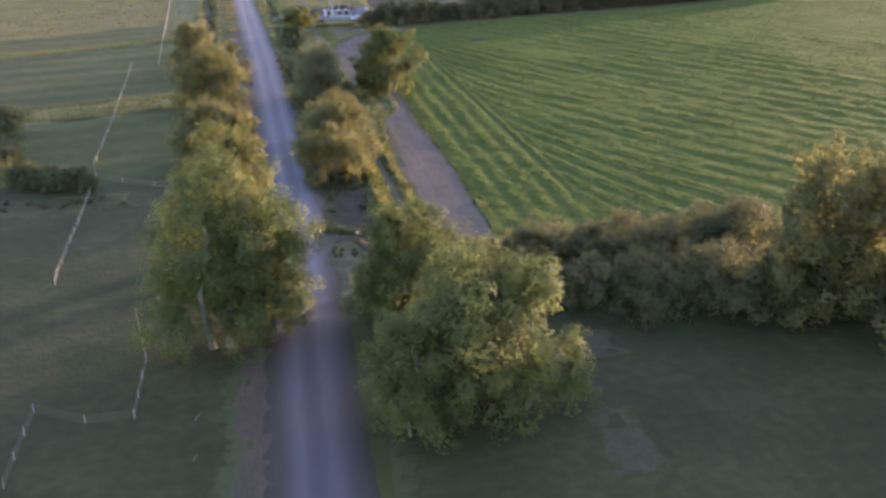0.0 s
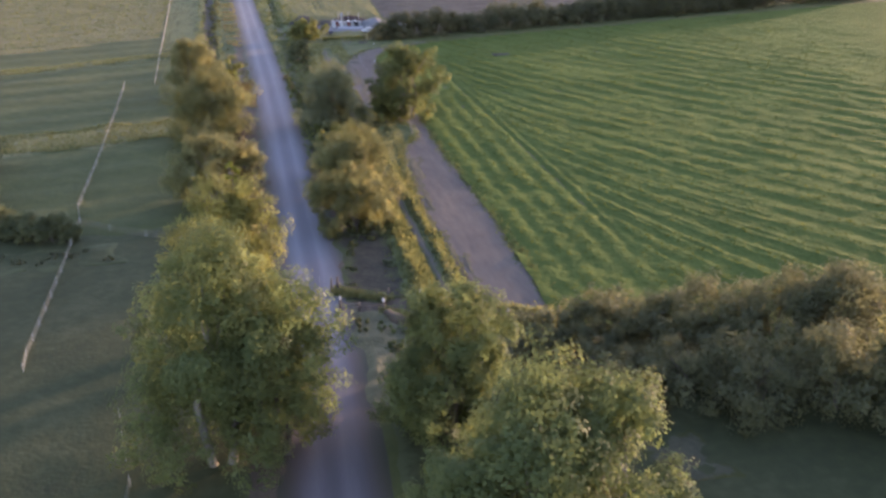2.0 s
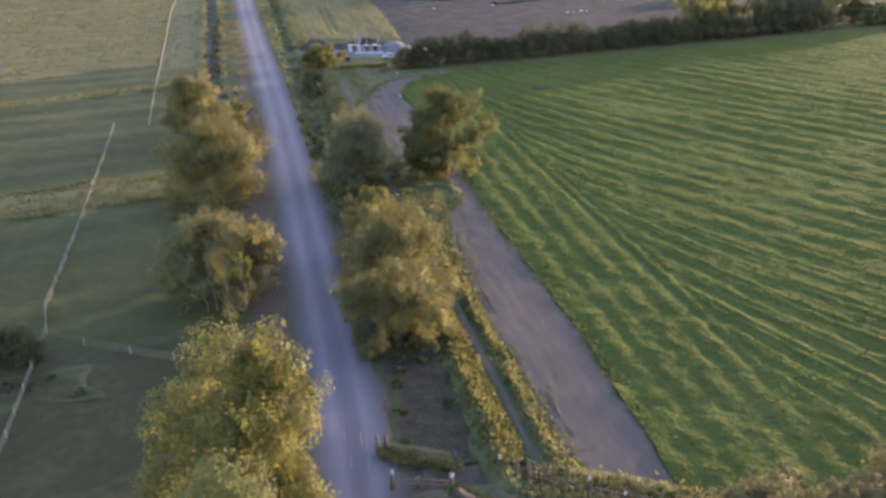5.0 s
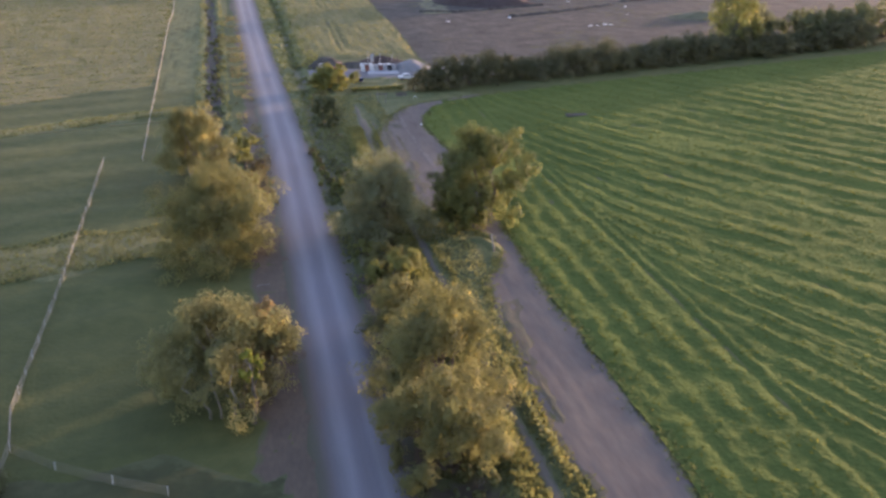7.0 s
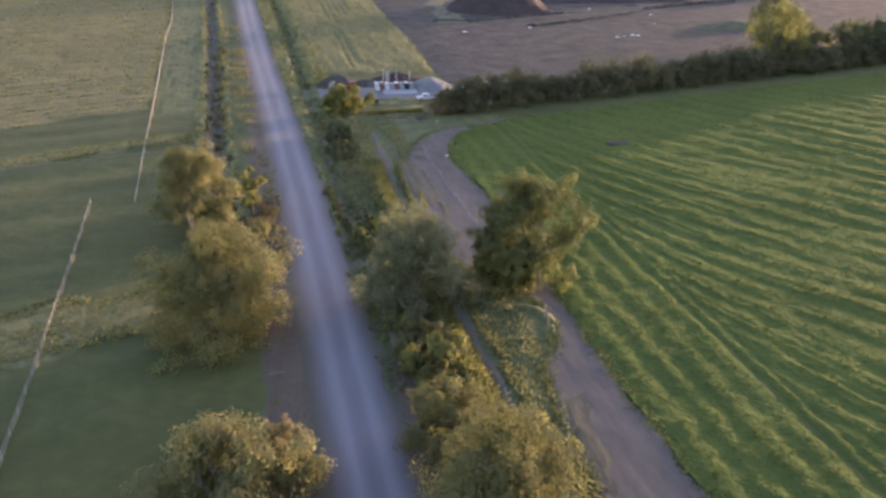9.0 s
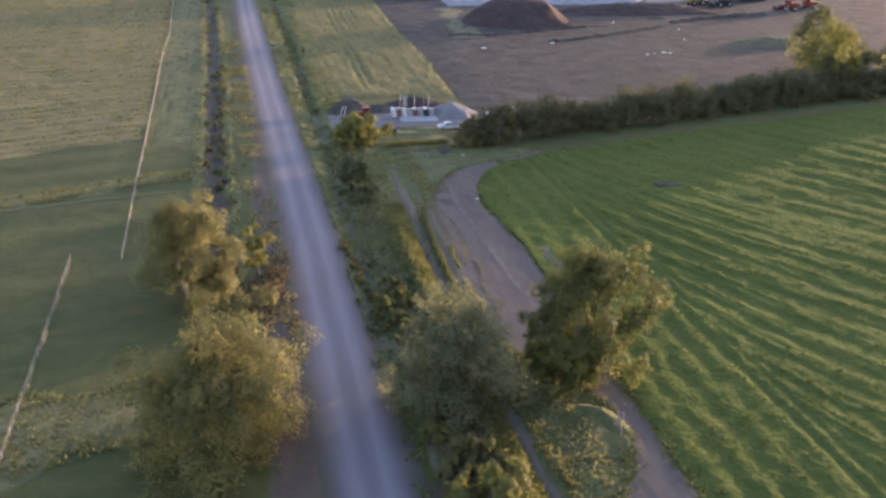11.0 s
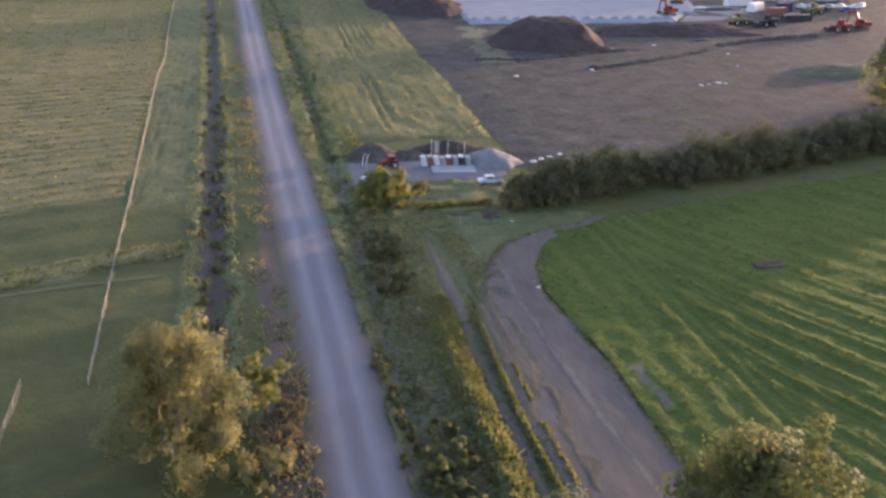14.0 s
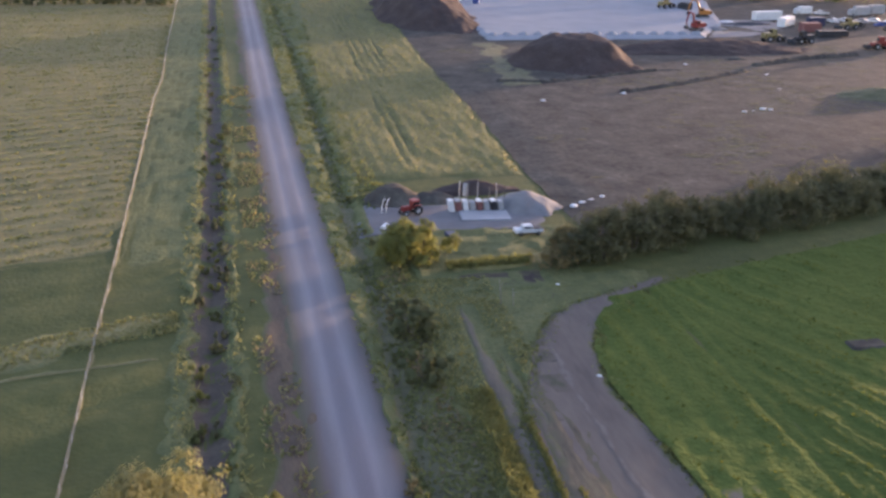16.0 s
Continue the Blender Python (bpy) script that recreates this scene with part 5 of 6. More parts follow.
def rail_fence(pts, label):
    ob = thing("rail_fence", pts[0][0], pts[0][1], label, "fence")
    org = ob.matrix_world.translation
    for a, b in zip(pts, pts[1:]):
        za, zb = gz1(*a), gz1(*b)
        for h in (0.55, 1.0):
            A, B = Vector((a[0], a[1], za + h)) - org, Vector((b[0], b[1], zb + h)) - org
            part("rail", tube([A, (A + B) / 2 + Vector((0, 0, -0.02)), B], [0.05, 0.055, 0.05], 6), M_WOOD, ob)
        part("upright", tube([Vector((a[0], a[1], za - 0.2)) - org, Vector((a[0], a[1], za + 1.2)) - org], [0.07, 0.06], 6), M_WOOD, ob)
    return ob


rail_fence([(11.3, 124.6), (13.5, 123.4), (15.6, 122.2), (17.0, 121.6)], "low weathered rail fence beside the gateway")
rail_fence([(11.1, 119.2), (13.2, 119.0), (15.6, 118.2)], "low weathered rail fence at the gateway")
rail_fence([(22.6, 118.0), (26, 115.8), (29.5, 113.6), (32, 112.4), (34.7, 111.2)], "sagging rail fence along the field corner")
for x, y, a in [(-4.9, 71, 70), (-4.7, 78, 68), (1.6, 188.2, 10)]:
    ob = thing("pale_pole", x, y, "pale stripped branch lying on the ground", "branch", turn=a)
    part("pole", tube([(-0.8, 0, 0.06), (0, 0.08, 0.1), (0.8, 0, 0.08)], [0.06, 0.055, 0.035], 7), M_PALEBARK, ob)


def bank(pts, width, h, material, label, seed):
    """A low grassed bank along a line."""
    n = int(sum(math.dist(a, b) for a, b in zip(pts, pts[1:])) / 0.3)
    u = np.linspace(0, 1, n)
    px, py = np.interp(u, np.linspace(0, 1, len(pts)), [p[0] for p in pts]), np.interp(u, np.linspace(0, 1, len(pts)), [p[1] for p in pts])
    dx, dy = np.gradient(px), np.gradient(py)
    ln = np.hypot(dx, dy)
    v = np.linspace(-1, 1, 15)
    X = px[:, None] - (dy / ln)[:, None] * v[None, :] * width
    Y = py[:, None] + (dx / ln)[:, None] * v[None, :] * width
    end = np.minimum(np.minimum(u, 1 - u) * n / 4, 1)[:, None]
    prof = np.cos(v * math.pi / 2)[None, :] ** 0.8 * end
    return tagged(sheet("grass_bank", X, Y, lambda x, y: gz(x, y) + 0.03 + prof * h * (0.7 + 0.6 * vnoise(x, y, 1.2, seed)) + 0.2 * prof * (vnoise(x, y, 0.5, seed + 1) - 0.5), material), label, "bank", kind="structure")


for off, y0, y1, high in ((3.1, 122, 174, 0.16), (2.3, 214, 256, 0.32)):
    ys = np.arange(y0, y1, 1.5)
    bank([(float(lane_l(q)) + off + 0.7 * (float(vnoise(q, 0, 11, 6)) - 0.5), float(q)) for q in ys], 0.34, high, M_ROUGH, "low grass ridge along the track", int(10 * off))
ob = thing("dead_stem", 33.2, 193.3, "pale leaning dead stem below the field tree", "stump")
part("stem", tube([(0, 0, -0.3), (0.02, 0.1, 0.8), (-0.25, 0.2, 1.8), (-0.3, 0.5, 2.7)], [0.17, 0.13, 0.11, 0.06], 8), M_PALEBARK, ob)
part("snag", tube([(-0.2, 0.2, 1.6), (0.15, 0.25, 2.1), (0.3, 0.2, 2.5)], [0.06, 0.05, 0.03], 6), M_PALEBARK, ob)
bank([(30.5, 199.5), (33.0, 197.6), (34.0, 193.0)], 1.3, 0.4, M_ROUGH, "mound of dry grass at the foot of the field tree", 17)
bank([(11.0, 125.2), (13.5, 123.8), (16.8, 122.0)], 1.7, 0.5, M_ROUGH, "low bank of dry grass beside the gateway", 1)
bank([(15.9, 118.2), (17.0, 115.6), (20.0, 112.5)], 1.0, 0.9, M_VERGE, "low brown bank beside the gateway", 2)
bank([(21.8, 120.2), (26, 118.0), (30.5, 115.8), (36, 113.0)], 1.9, 0.35, M_ROUGH, "low bank of dry grass along the field corner", 3)
bank([(21.5, 116.6), (26, 114.4), (30, 112.2), (36, 109.6)], 1.2, 0.4, M_ROUGH, "rough grass bank along the field corner", 4)
# Hidden bank, added to stop sun streaks from passing under the hedge.
bank([(33, 101), (45, 98), (58, 93), (75, 82), (98, 71), (124, 59)], 2.0, 1.7, M_SCRUB, "unseen bank added under the field hedge to block low sun", 6)
bank([(27.0, 295.4), (32.0, 295.7), (38.6, 296.3)], 1.3, 0.8, M_TAN, "low bank of dry grass before the yard", 14)
gen = np.random.default_rng(84)
along = gen.random(2600)
blades("bank_grass", np.stack([26.5 + 12.3 * along, 295.4 + 0.9 * along + gen.normal(size=2600) * 0.5], 1), 0.5, 0.3, M_VERGEBLADE, "tall lit grass on the bank before the yard", 85, lean=0.6, zextra=lambda x, y: 0.55 + 0 * x)
# Flat dark sheet that paints the bank's shade on the grass.
patch("ditch_bed", 288.4, 293.6, lambda y: 26 + 0 * y, lambda y: 39.5 + 0 * y, (0.4, 0.4), M_DARKSOIL, "dark soil patch standing for the shade below the yard bank", 0.16, wob=0.8, seed=45)
for x, y, h, l in ((30.8, 283.2, 3.6, -0.35), (32.3, 282.5, 2.4, -0.2)):
    ob = thing("sapling", x, y, "bare slender sapling stem beside the dip", "sapling", "saplings by the dip")
    part("stem", tube([(0, 0, -0.2), (l * 0.3, 0, h * 0.5), (l, 0.1, h)], [0.06, 0.05, 0.025], 6), M_PALEBARK, ob)
    part("twig", tube([(l * 0.4, 0, h * 0.6), (l * 0.4 + 0.35, 0.1, h * 0.85)], [0.03, 0.015], 5), M_PALEBARK, ob)
bank([(-40, 268.5), (-30, 271.4), (-23, 272.8), (-16, 273.6), (-10.5, 274.8)], 0.2, 0.26, M_STRAW, "thin line of pale straw across the pasture", 21)
for x, y in [(37.8, 283.8)]:
    ob = thing("marker_stake", x, y, "short weathered stake beside the field track", "stake", "marker stakes")
    part("shaft", tube([(0, 0, -0.2), (0.1, 0, 0.5), (0.25, 0, 0.95)], [0.04, 0.035, 0.025], 6), M_WOOD, ob)
patch("ditch_bed", 118.6, 122.4, lambda y: 11.2 - 0.5 * (y - 118) + 2, lambda y: 22.5 - 0.8 * (y - 118), (0.4, 0.4), M_DITCH, "dark damp ditch below the gateway", 0.045, wob=0.4, seed=30)
gen = np.random.default_rng(81)
along = gen.random(5200)
legs = [((11.0, 124.4), (16.8, 121.2), 1.0), ((21.8, 119.6), (36, 112.4), 1.7), ((21.5, 116.6), (36, 109.6), 1.3), ((16, 118), (20, 112.5), 1.0)]
pick = gen.integers(0, 4, 5200)
A, B, W = np.array([q[0] for q in legs])[pick], np.array([q[1] for q in legs])[pick], np.array([q[2] for q in legs])[pick]
blades("bank_grass", A + (B - A) * along[:, None] + gen.normal(size=(5200, 2)) * W[:, None] * 0.45, 0.3, 0.25, M_TANBLADE, "dry grass standing on the gateway banks", 62, lean=0.7, zextra=lambda x, y: 0.35 + 0 * x)
for k in range(6):
    shrub("thicket_scrub", gen.uniform(12.6, 18.5), gen.uniform(124, 143), gen.uniform(0.4, 0.9), (gen.uniform(0.7, 1.4), gen.uniform(0.7, 1.4)), ("grey", "dark", "grey")[k % 3],
          "low dark scrub between road and thicket", "shrub", 800, 0.36, 360 + k, "thicket scrub", 10)
# Added undergrowth that blocks low sun from reaching the road.
for k in range(27):
    shrub("thicket_scrub", 16.6 + gen.uniform(-1.2, 1.8), 142 + k * 3.4 + gen.uniform(-0.8, 0.8), gen.uniform(1.7, 2.8) - (0.7 if k > 18 else 0), (gen.uniform(1.6, 2.2), gen.uniform(2.2, 2.8)), "grey" if k < 16 else ("green", "yellow", "olive")[k % 3],
          "dense low undergrowth added along the thicket to shade the road", "shrub", 1500, 0.55, 720 + k, "thicket scrub", 14)
for k in range(11):
    shrub("gateway_scrub", gen.uniform(12.2, 21), gen.uniform(101, 115), gen.uniform(0.5, 1.2), (gen.uniform(1.0, 1.8), gen.uniform(1.0, 1.8)), ("dark", "green", "dark")[k % 3],
          "low dark scrub below the gateway", "shrub", 900, 0.36, 700 + k, "gateway scrub", 10)


# ---- earth heaps and the gravel pad ----
def heap(name, x, y, rx, ry, h, material, label, seed=1, step=0.9, flat=0.25):
    n = int(2 * max(rx, ry) / step)
    u = np.linspace(-1.15, 1.15, max(n, 14))
    X, Y = np.meshgrid(u, u)
    wob = 1 + 0.35 * (vnoise(X * 3 + seed, Y * 3, 1, seed) - 0.5)
    d = np.sqrt(X * X + Y * Y) * wob
    rise = np.clip((1 - d) / (1 - flat), 0, 1)
    Z = h * (rise ** 0.9 if flat > 0.3 or h < 6 else rise * rise * (3 - 2 * rise))
    Z = Z + (Z > 0.05) * 0.12 * h * (vnoise(X * rx, Y * ry, 2.2, seed + 2) - 0.5) + (Z > 0.02) * 0.35 * (vnoise(X * rx, Y * ry, 0.9, seed + 3) - 0.5) - 0.25
    ob = sheet(name, X * rx, Y * ry, lambda a, b: Z, material)
    ob.location = (x, y, gz1(x, y))
    return tagged(ob, label, "heap")


heap("soil_mound", 97, 447, 23, 23, 8.0, M_DARKSOIL, "large dark brown topsoil heap on bare land", 3)
heap("soil_mound", 70, 549, 20.5, 50, 11, M_DARKSOIL, "long dark topsoil bank beside the gravel pad", 4, 1.5)
heap("soil_mound", 149, 466, 38, 14, 3.4, M_DARKSOIL, "low brown soil ridge before the gravel pad", 5)
heap("soil_mound", 122, 612, 48, 14, 7, M_DARKSOIL, "brown soil bank behind the gravel pad", 6, 1.6)
heap("grass_mound", 166, 393, 17, 9, 2.6, M_SCRUB, "low weedy mound on the bare land", 14, 0.7)
heap("gravel_mound", 45.4, 321, 5.6, 6.2, 2.8, M_PILE, "grey gravel heap in the yard", 7, 0.5, 0.05)
heap("soil_mound", 23.8, 326.5, 5.4, 4.6, 2.7, M_SOIL, "brown soil heap behind the yard", 8, 0.5, 0.3)
heap("soil_mound", 30.5, 326, 4.6, 3.0, 1.5, M_SOIL, "low brown soil heap behind the tractor", 13, 0.5, 0.3)
heap("soil_mound", 38, 329.5, 8, 3.0, 2.3, M_DARKSOIL, "dark soil bank behind the yard", 9, 0.5, 0.1)
heap("soil_mound", 150, 447, 6, 2, 0.9, M_SOIL, "small clod heap on bare land", 10, 0.5)
heap("soil_mound", 118, 432, 14, 1.4, 0.7, M_SOIL, "low spoil line along a trench", 12, 0.5)
pad = patch("gravel_pad", 486, 600, lambda y: 80 + 0.07 * (y - 486), lambda y: np.interp(y, [486, 520, 600], [158, 184, 215]), (1.5, 2.0), M_GRAVELPAD, "pale levelled gravel pad of the building site", 1.0, wob=0.8)
patch("gravel_apron", 489, 532, lambda y: np.interp(y, [489, 505, 532], [160, 172, 186]), lambda y: np.interp(y, [489, 505, 532], [176, 200, 226]), (1.2, 1.2), M_PILE, "grey gravel ground between site machines", 0.34, wob=1.5, seed=47)
for k in range(15):
    heap("gravel_mound", 84.5 + k * 5.3, 493 - 0.1 * k, 3.4, 3.6, 2.4, M_GRAVELPAD, "tipped grey gravel heap at the edge of the pad", 20 + k, 0.45, 0.2)
gen = np.random.default_rng(79)
for pts, w, h, sd in (([(95, 404), (108, 409), (124, 417), (146, 430)], 1.3, 0.6, 11), ([(66, 420), (80, 418), (96, 424), (118, 432)], 1.0, 0.45, 12), ([(150, 436), (170, 446), (196, 452)], 1.6, 0.8, 13)):
    bank(pts, w, 0.38 + h, M_SOIL, "low spoil bank across the bare land", sd)


def clods(label, spots, low, high, seed):
    """Lumps of turned earth, each a squat eight-faced stone shape."""
    gen = np.random.default_rng(seed)
    n = len(spots)
    s = gen.uniform(low, high, n)
    unit = np.array([[1, 0, 0], [0, 1, 0], [-1, 0, 0], [0, -1, 0], [0, 0, 0.55], [0, 0, -0.4]])
    a = gen.uniform(0, 0.314, n)
    rot = np.stack([np.stack([np.cos(a), -np.sin(a), 0 * a], 1), np.stack([np.sin(a), np.cos(a), 0 * a], 1), np.stack([0 * a, 0 * a, 1 + 0 * a], 1)], 1)
    p = np.einsum("nij,vj->nvi", rot, unit) * (s[:, None, None] * gen.uniform(0.6, 1.4, (n, 6, 3)) * np.array([3.2, 1.3, 0.3]))
    p += np.stack([spots[:, 0], spots[:, 1], bare_relief(spots[:, 0], spots[:, 1])], 1)[:, None, :]
    f = np.array([[0, 1, 4], [1, 2, 4], [2, 3, 4], [3, 0, 4], [1, 0, 5], [2, 1, 5], [3, 2, 5], [0, 3, 5]])
    ob = new("earth_clods", mesh_of("earth_clods", p.reshape(-1, 3), (f[None] + 6 * np.arange(n)[:, None, None]).reshape(-1, 3), M_DARKSOIL))
    return tagged(ob, label, "clods", kind="stuff")


spots = scatter(60, 230, 330, 470, 3200, 85, lambda x, y: (y > 312 + 0.27 * (x - 50)) & (vnoise(x, y, 9, 88) * 0.6 + vnoise(x, y, 26, 89) * 0.4 > 0.52) & (np.hypot(x - 96, y - 446) > 26))
clods("dark clods of turned earth on the bare land", spots, 0.15, 0.7, 86)


def rubble(x, y, s, label="pale rubble stone on bare land", mat=None):
    bm = bmesh.new()
    bmesh.ops.create_icosphere(bm, subdivisions=2, radius=s)
    for v in bm.verts:
        v.co = Vector((v.co.x * 1.4, v.co.y, v.co.z * 0.7)) * (1 + 0.3 * (noise.noise(v.co * 2.3 / s + Vector((x, y, 0))) ))
    me = bpy.data.meshes.new("rubble_stone")
    bm.to_mesh(me)
    bm.free()
    me.materials.append(mat or M_WHITE)
    ob = new("rubble_stone", me)
    ob.location = (x, y, gz1(x, y) + s * 0.35)
    return tagged(ob, label, "stone", "pale rubble")


for x, y, s in [(72, 396.5, 0.55), (95.5, 402.8, 0.6), (117, 380.2, 0.5), (119.5, 380.6, 0.4), (123, 382.2, 0.6), (124.6, 381.6, 0.5), (140, 404, 0.45), (147, 423, 0.5), (53, 319, 0.5), (55, 320.5, 0.45), (57, 321.5, 0.45), (59.5, 323, 0.5), (36.6, 263.2, 0.25), (40, 288, 0.3), (130, 440, 0.5), (101, 446, 0.3)]:
    rubble(x, y, s)


# ---- vehicles and site plant ----
def wheel(ob, x, y, r, w=0.25):
    t = part("wheel", disc(r, w, (x, y, r), "y"), M_RUBBER, ob)
    part("rim", disc(r * 0.55, w + 0.03, (x, y, r), "y", 12), M_GREY, t)


def car(name, x, y, turn, paint, label, pickup=False, length=4.5, size=1.0, z=None):
    ob = thing(name, x, y, label, "car", turn=turn, z=gz1(x, y) + 0.1 if z is None else z, size=size)
    L = length
    bm = box((L, 1.78, 0.55), (0, 0, 0.38), 0.14)
    part("body", bm, paint, ob)
    cx, cl = (0.25, 1.9) if pickup else (-0.15, 2.5)
    part("cabin", box((cl, 1.6, 0.62), (cx, 0, 0.9), 0.12, taper=0.78), paint, ob)
    part("windscreen", box((0.05, 1.3, 0.22), (cx + cl * 0.45, 0, 0.98), 0.02), M_GLASS, ob)
    part("rear_window", box((0.05, 1.3, 0.22), (cx - cl * 0.45, 0, 0.98), 0.02), M_GLASS, ob)
    for s in (-1, 1):
        part("side_window", box((cl * 0.66, 0.04, 0.36), (cx, s * 0.73, 1.0), 0.015), M_GLASS, ob)
        part("headlight", box((0.08, 0.35, 0.16), (L / 2 - 0.02, s * 0.62, 0.62), 0.03), M_WHITE, ob)
        part("tail_light", box((0.08, 0.25, 0.2), (-L / 2 + 0.02, s * 0.68, 0.66), 0.03), M_RED, ob)
        for f in (-1, 1):
            wheel(ob, f * L * 0.31, s * 0.8, 0.34)
    if pickup:
        part("load_bed", box((1.5, 1.5, 0.1), (-L * 0.31, 0, 0.9), 0.03), M_DARK, ob)
    return ob


def van(x, y, turn, paint, label, L=6.0, H=2.6):
    ob = thing("van", x, y, label, "van", turn=turn, z=0.22, size=1.3)
    part("load_box", box((L * 0.7, 2.1, H - 0.5), (-L * 0.12, 0, 0.5), 0.08), paint, ob)
    part("cab", box((L * 0.28, 1.95, H * 0.6), (L * 0.36, 0, 0.45), 0.15, taper=0.85), paint, ob)
    part("windscreen", box((0.06, 1.6, 0.6), (L * 0.47, 0, 1.25), 0.02), M_GLASS, ob)
    for f in (-0.3, 0.34):
        for s in (-1, 1):
            wheel(ob, f * L, s * 0.9, 0.4)
    return ob


def container(x, y, turn, paint, label, L=6.0, H=2.5, z=None):
    ob = thing("container", x, y, label, "container", turn=turn, z=0.22 if z is None else z, size=1.3)
    part("body", box((L, 2.4, H), (0, 0, 0.15), 0.05), paint, ob)
    for s in (-1, 1):
        for k in range(int(L / 0.6)):
            part("rib", box((0.12, 0.05, H - 0.3), (-L / 2 + 0.4 + k * 0.6, s * 1.22, 0.3), 0.01), paint, ob)
    for s in (-1, 1):
        part("door", box((0.06, 1.1, H - 0.3), (L / 2 + 0.02, s * 0.58, 0.3), 0.02), paint, ob)
    return ob


def excavator(x, y, turn, paint, label, reach=1.0, z=None):
    ob = thing("excavator", x, y, label, "excavator", turn=turn, z=0.22 if z is None else z, size=1.35)
    for s in (-1, 1):
        t = part("track", box((3.8, 0.6, 0.8), (0, s * 1.1, 0), 0.25), M_DARK, ob)
        for k in range(5):
            part("roller", disc(0.22, 0.64, (-1.3 + k * 0.65, s * 1.1, 0.3), "y", 10), M_GREY, t)
    part("house", box((3.4, 2.5, 1.2), (-0.5, 0, 1.0), 0.12), paint, ob)
    cab = part("cab", box((1.4, 1.0, 1.6), (0.6, 0.7, 1.3), 0.08, taper=0.92), paint, ob)
    part("window", box((1.0, 1.06, 0.8), (0.65, 0.7, 1.9), 0.03), M_GLASS, cab)
    part("counterweight", box((0.7, 2.4, 0.9), (-2.2, 0, 1.1), 0.2), M_DARK, ob)
    r = reach
    part("boom", tube([(0.8, -0.3, 1.8), (2.2 * r, -0.3, 4.6), (4.4 * r, -0.3, 5.0)], [0.34, 0.32, 0.22], 6), paint, ob)
    part("stick", tube([(4.2 * r, -0.3, 5.2), (5.2 * r, -0.3, 3.2), (5.4 * r, -0.3, 1.8)], [0.24, 0.2, 0.16], 6), paint, ob)
    part("bucket", box((0.9, 1.1, 0.9), (5.2 * r, -0.3, 0.7), 0.15, taper=1.2), M_DARK, ob)
    return ob


def loader(x, y, turn, paint, label, z=None):
    ob = thing("wheel_loader", x, y, label, "loader", turn=turn, z=0.22 if z is None else z, size=1.35)
    part("engine_cover", box((2.6, 2.0, 1.3), (-1.6, 0, 0.9), 0.2), paint, ob)
    cab = part("cab", box((1.5, 1.5, 1.7), (0.2, 0, 1.5), 0.12, taper=0.88), paint, ob)
    part("window", box((1.54, 1.2, 0.8), (0.2, 0, 2.1), 0.04, taper=0.9), M_GLASS, cab)
    part("front_frame", box((1.8, 1.2, 0.9), (1.6, 0, 0.8), 0.15), paint, ob)
    part("bucket", box((1.1, 2.7, 1.1), (3.6, 0, 0.15), 0.15, taper=0.8), M_DARK, ob)
    for s in (-1, 1):
        part("arm", tube([(1.0, s * 0.5, 1.7), (2.3, s * 0.5, 1.5), (3.2, s * 0.5, 0.7)], [0.16, 0.17, 0.14], 6), paint, ob)
        for f in (-1.6, 1.5):
            wheel(ob, f, s * 1.1, 0.75, 0.55)
    return ob


def tractor(x, y, turn, paint, label):
    ob = thing("tractor", x, y, label, "tractor", turn=turn, z=gz1(x, y) + 0.08)
    part("bonnet", box((1.7, 0.8, 0.8), (1.0, 0, 0.8), 0.12), paint, ob)
    cab = part("cab", box((1.3, 1.3, 1.2), (-0.5, 0, 1.1), 0.1, taper=0.88), paint, ob)
    part("window", box((1.1, 1.34, 0.6), (-0.5, 0, 1.5), 0.03, taper=0.92), M_GLASS, cab)
    part("roof", box((1.4, 1.4, 0.14), (-0.5, 0, 2.28), 0.05), M_RED, ob)
    for s in (-1, 1):
        wheel(ob, -0.7, s * 0.85, 0.8, 0.45)
        wheel(ob, 1.5, s * 0.75, 0.5, 0.3)
        part("mudguard", box((1.3, 0.4, 0.12), (-0.7, s * 0.85, 1.62), 0.05), paint, ob)
    return ob


car("pickup", 41.7, 307.6, 182, M_WHITE, "white pickup parked on the gravel yard", True, 4.5)
slab = thing("concrete_slab", 37.1, 316.4, "pale concrete slab in the gravel yard", "slab", turn=-5)
part("slab", box((7.9, 4.4, 0.35), (0, 0, -0.1), 0.03), M_CONC, slab)
for k, (paint, h) in enumerate([(M_WHITE, 1.9), (M_DULLRED, 2.0), (M_WHITE, 1.9), (M_GREY, 1.7), (M_DULLRED, 1.9), (M_GREY, 1.8), (M_DARK, 1.9), (M_GREY, 1.7)]):
    x = 32.4 + k * 1.16
    ob = thing("feed_bin", x, 319.9 - 0.1 * k, ("white", "dull red", "white", "grey", "dull red", "grey", "dark", "grey")[k] + " upright bin with a slanting lid behind the slab", "bin", "row of bins")
    bm = box((0.92, 1.3, h * 0.86), (0, 0, 0), 0.05)
    for q in bm.verts:
        q.co.x -= 0.16 * q.co.z
    part("bin_body", bm, paint, ob)
    bm = box((0.96, 1.36, h * 0.14), (0, 0, h * 0.86), 0.04, taper=0.9)
    for q in bm.verts:
        q.co.x -= 0.16 * q.co.z
    part("lid", bm, M_GREY if k % 2 else M_WHITE, ob)
    part("handle", tube([(-0.2, -0.56, h * 0.6), (0, -0.6, h * 0.6), (0.2, -0.56, h * 0.6)], [0.02, 0.02, 0.02], 5), M_DARK, ob)
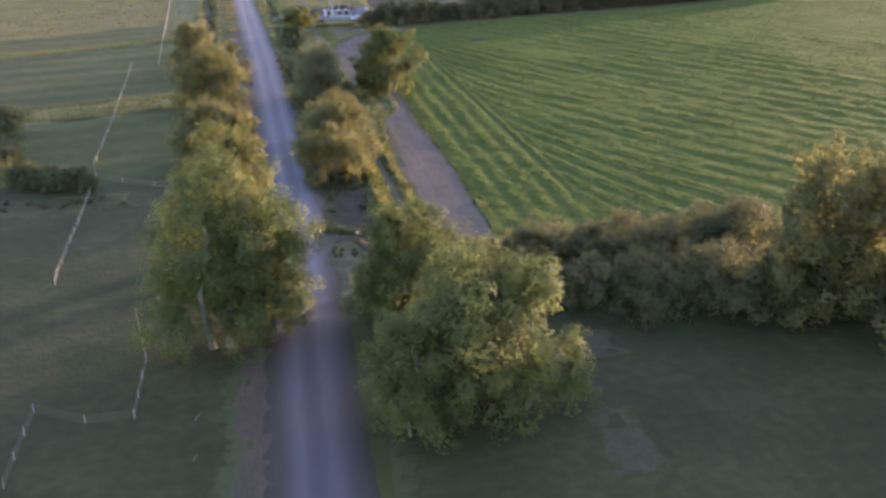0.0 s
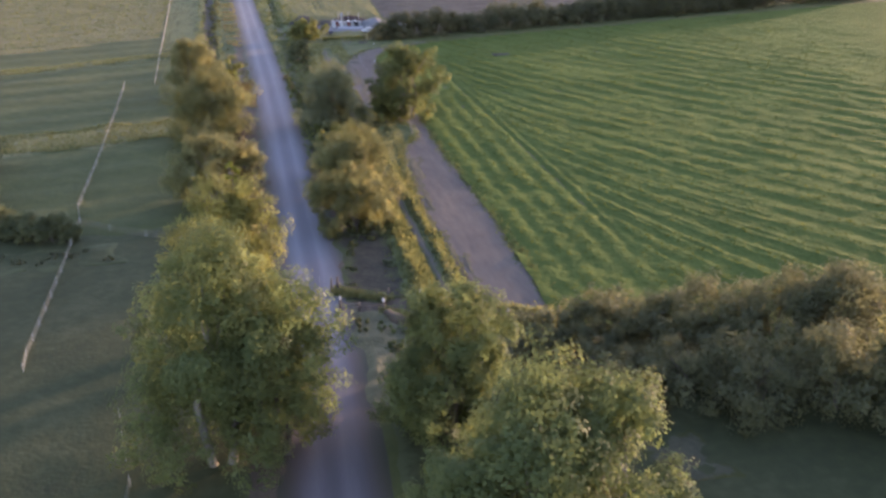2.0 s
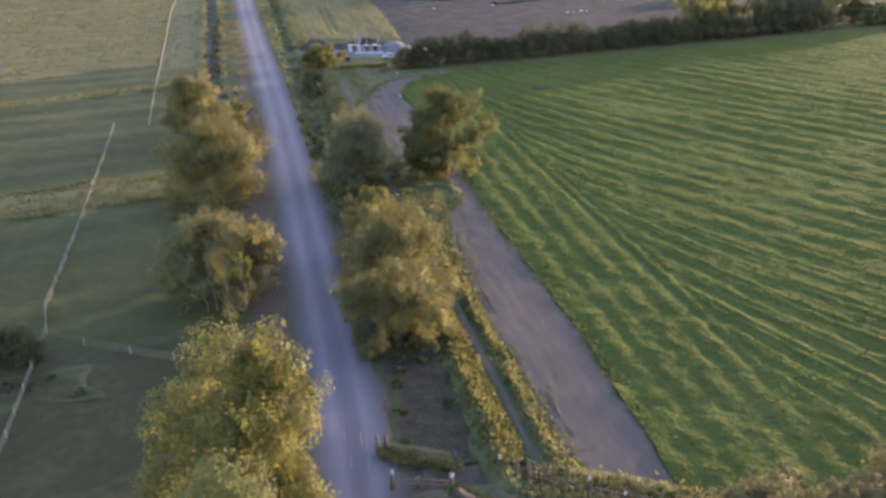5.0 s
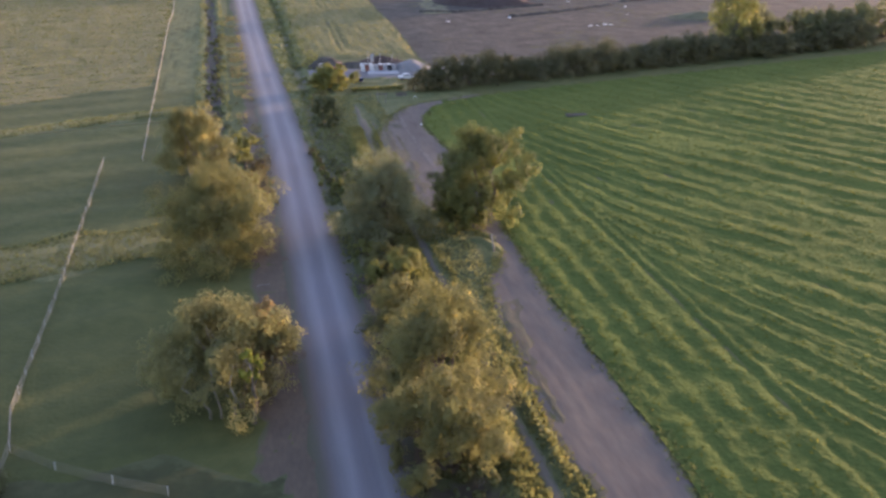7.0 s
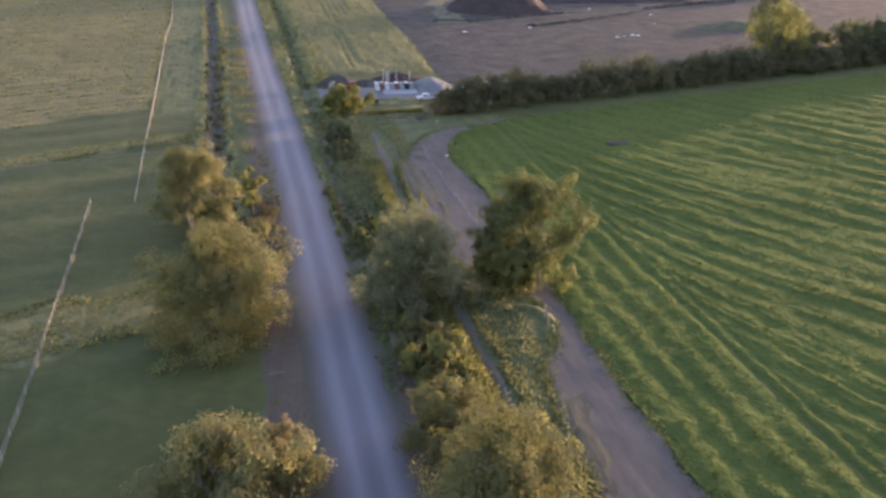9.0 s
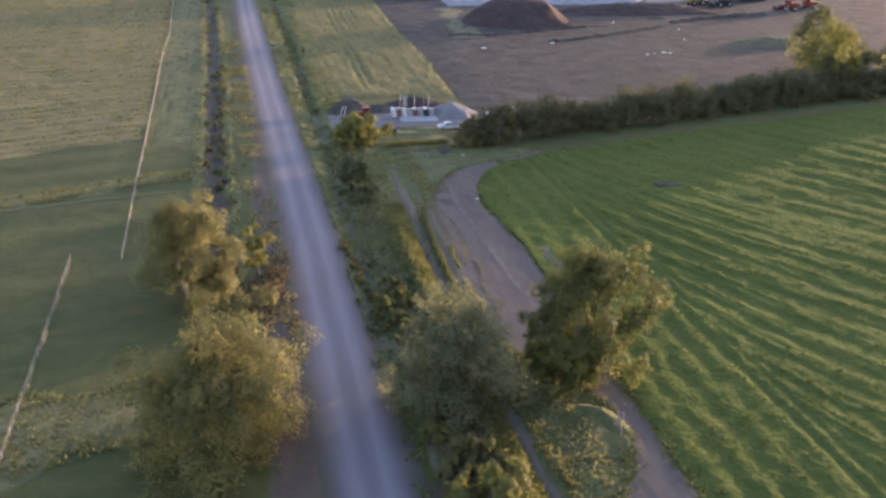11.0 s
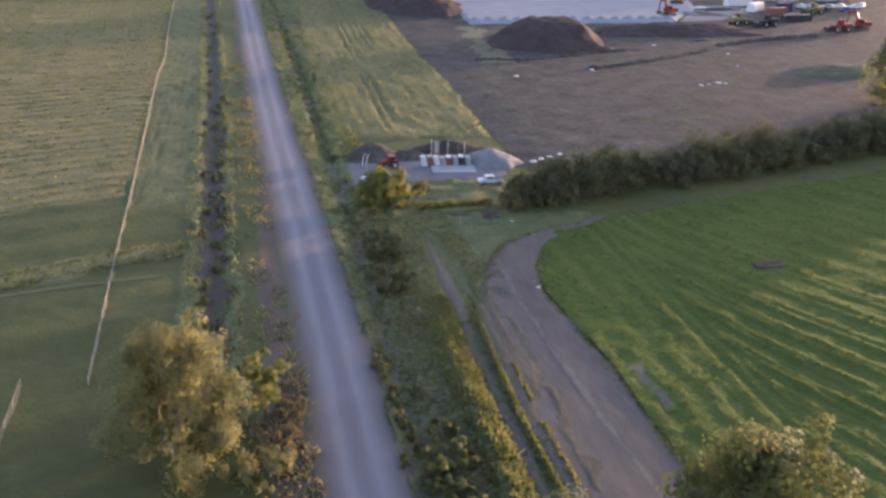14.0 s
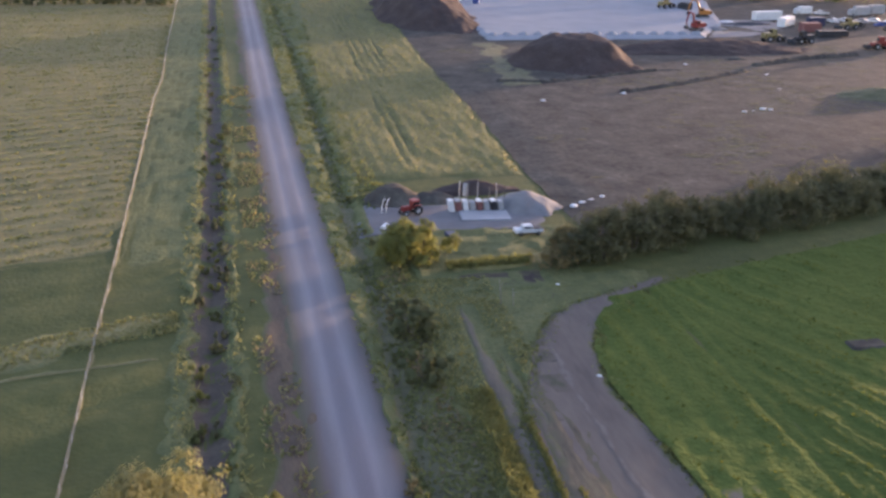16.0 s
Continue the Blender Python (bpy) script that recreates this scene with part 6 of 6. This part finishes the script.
for k, x in enumerate((33.9, 35.2, 37.0, 39.0, 40.2, 41.6)):
    ob = thing("upright_pole", x, 321.4, "slender pale pole standing behind the bins", "pole", "poles behind the bins")
    part("shaft", tube([(0, 0, -0.4), (0.02, 0, 2.0), (0.05, 0, (4.6, 4.3, 4.4, 3.4, 4.0, 3.6)[k])], [0.08, 0.075, 0.06], 7), M_WOOD if k % 2 else M_GREY, ob)
part("shaft", box((0.9, 0.08, 2.2), (0, 0, 1.9), 0.02), M_GREY, thing("sheet_panel", 35.0, 321.5, "grey sheet panel leaning between poles", "panel"))
tractor(25.6, 318.8, 200, M_RED, "small red tractor with a closed cab in the yard")
ob = thing("hoop_frame", 21.3, 320.0, "white bent pipe frame standing in the yard", "frame")
for s in (-1, 1):
    part("pipe", tube([(s * 0.35, 0, -0.1), (s * 0.35, 0, 1.2), (s * 0.35 + 0.2, 0, 2.0), (s * 0.35 + 0.5, 0, 2.6)], [0.07, 0.07, 0.065, 0.05], 7), M_WHITE, ob)
ob = thing("water_trough", 20.4, 313.2, "white trough tipped on its side in the yard", "trough", turn=60)
part("basin", box((1.8, 0.7, 0.55), (0, 0, 0.02), 0.1, taper=1.12), M_WHITE, ob)
ob = thing("trailer", 29.4, 306.0, "dark blue tipped trailer standing beside a bush", "trailer", turn=100, size=0.8)
part("load_box", box((3.0, 1.7, 0.9), (0, 0, 0.75), 0.06, taper=1.08), M_NIGHTBLUE, ob)
part("tailgate", box((2.6, 0.08, 0.8), (0, -0.95, 0.8), 0.03), M_WHITE, ob, "white side board")
part("drawbar", tube([(-1.5, 0, 0.7), (-2.6, 0, 0.4)], [0.07, 0.05], 6), M_DARK, ob)
for s in (-1, 1):
    wheel(ob, 0.2, s * 0.95, 0.42)

Z0 = 1.0
excavator(181, 533, 165, M_ORANGE, "orange excavator with a raised boom on the gravel pad", 0.8, Z0)
excavator(162, 499, 200, M_RED, "red excavator at the edge of the gravel pad", 0.7, Z0)
loader(181, 480, 12, M_YELLOW, "yellow wheel loader on the bare land")
loader(190, 475, 188, M_DARK, "dark dirty machine beside a yellow loader")
loader(178, 562, 30, M_YELLOW, "yellow wheel loader far off on the gravel pad", Z0)
van(186, 560, 100, M_DARK, "dark van parked on the gravel pad")
heap("sheeting_mound", 193, 519, 13, 3.6, 1.6, M_DARK, "long dark heap of sheeting on the building site", 31, 0.5)
heap("gravel_mound", 174, 507, 6, 3.5, 1.6, M_PILE, "small grey gravel heap near the red excavator", 32, 0.5)
heap("sheeting_mound", 188, 526, 5, 2, 1.0, M_WHITE, "white sheet over a low heap", 33, 0.4)
container(208, 531, 12, M_WHITE, "long white site container on bare land", 10)
container(207, 515, 40, M_WHITE, "white site container with pale roof", 8)
container(208, 500, 5, M_DULLRED, "dull red site container with ribs", 6)
container(219, 514, 0, M_NIGHTBLUE, "dark blue site container with ribs", 5)
container(210, 489, 0, M_DARK, "dark open skip on bare land", 9, 1.6)
car("pickup", 241, 545, 185, M_WHITE, "white pickup parked on the building site", True, 5.2, 1.3, 0.22)
van(233, 546, 185, M_WHITE, "white van parked on the building site")
van(256, 541, 180, M_GREY, "grey box van on the building site", 7, 3.2)
van(266, 545, 180, M_GREY, "grey box van on the building site", 7, 3.2)
for k, (x, y, p) in enumerate([(232, 522, M_WHITE), (238, 523, M_WHITE), (244, 521, M_GREY), (250, 522, M_WHITE), (236, 512, M_DARK), (246, 511, M_BLUE), (256, 520, M_WHITE), (254, 528, M_DARK), (262, 524, M_WHITE), (242, 502, M_DARK)]):
    car("car", x, y, 90 + k * 17, p, "parked car on the building site", False, 4.4, 1.3, 0.22)
loader(228, 506, 190, M_YELLOW, "yellow machine among parked cars")
loader(211, 462, 175, M_RED, "red machine working on the bare land")
excavator(222, 466, 180, M_RED, "red excavator on the bare land", 0.8)
for x, y, p, l in [(99, 577, M_BLUE, "blue tank on the gravel pad"), (93, 583, M_WHITE, "white tank on the gravel pad")]:
    ob = thing("tank", x, y, l, "tank", z=Z0)
    part("shell", disc(1.5, 3.0, (0, 0, 1.5), "z", 20), p, ob)
    part("lid", disc(0.5, 0.3, (0, 0, 3.1), "z", 14), M_DARK, ob)
ob = thing("drain_cover", 71, 265.3, "dull grey-brown slab lying in the crop", "slab")
part("slab", box((5.0, 2.4, 0.4), (0, 0, -0.02), 0.15, taper=0.9), M_SOIL, ob)
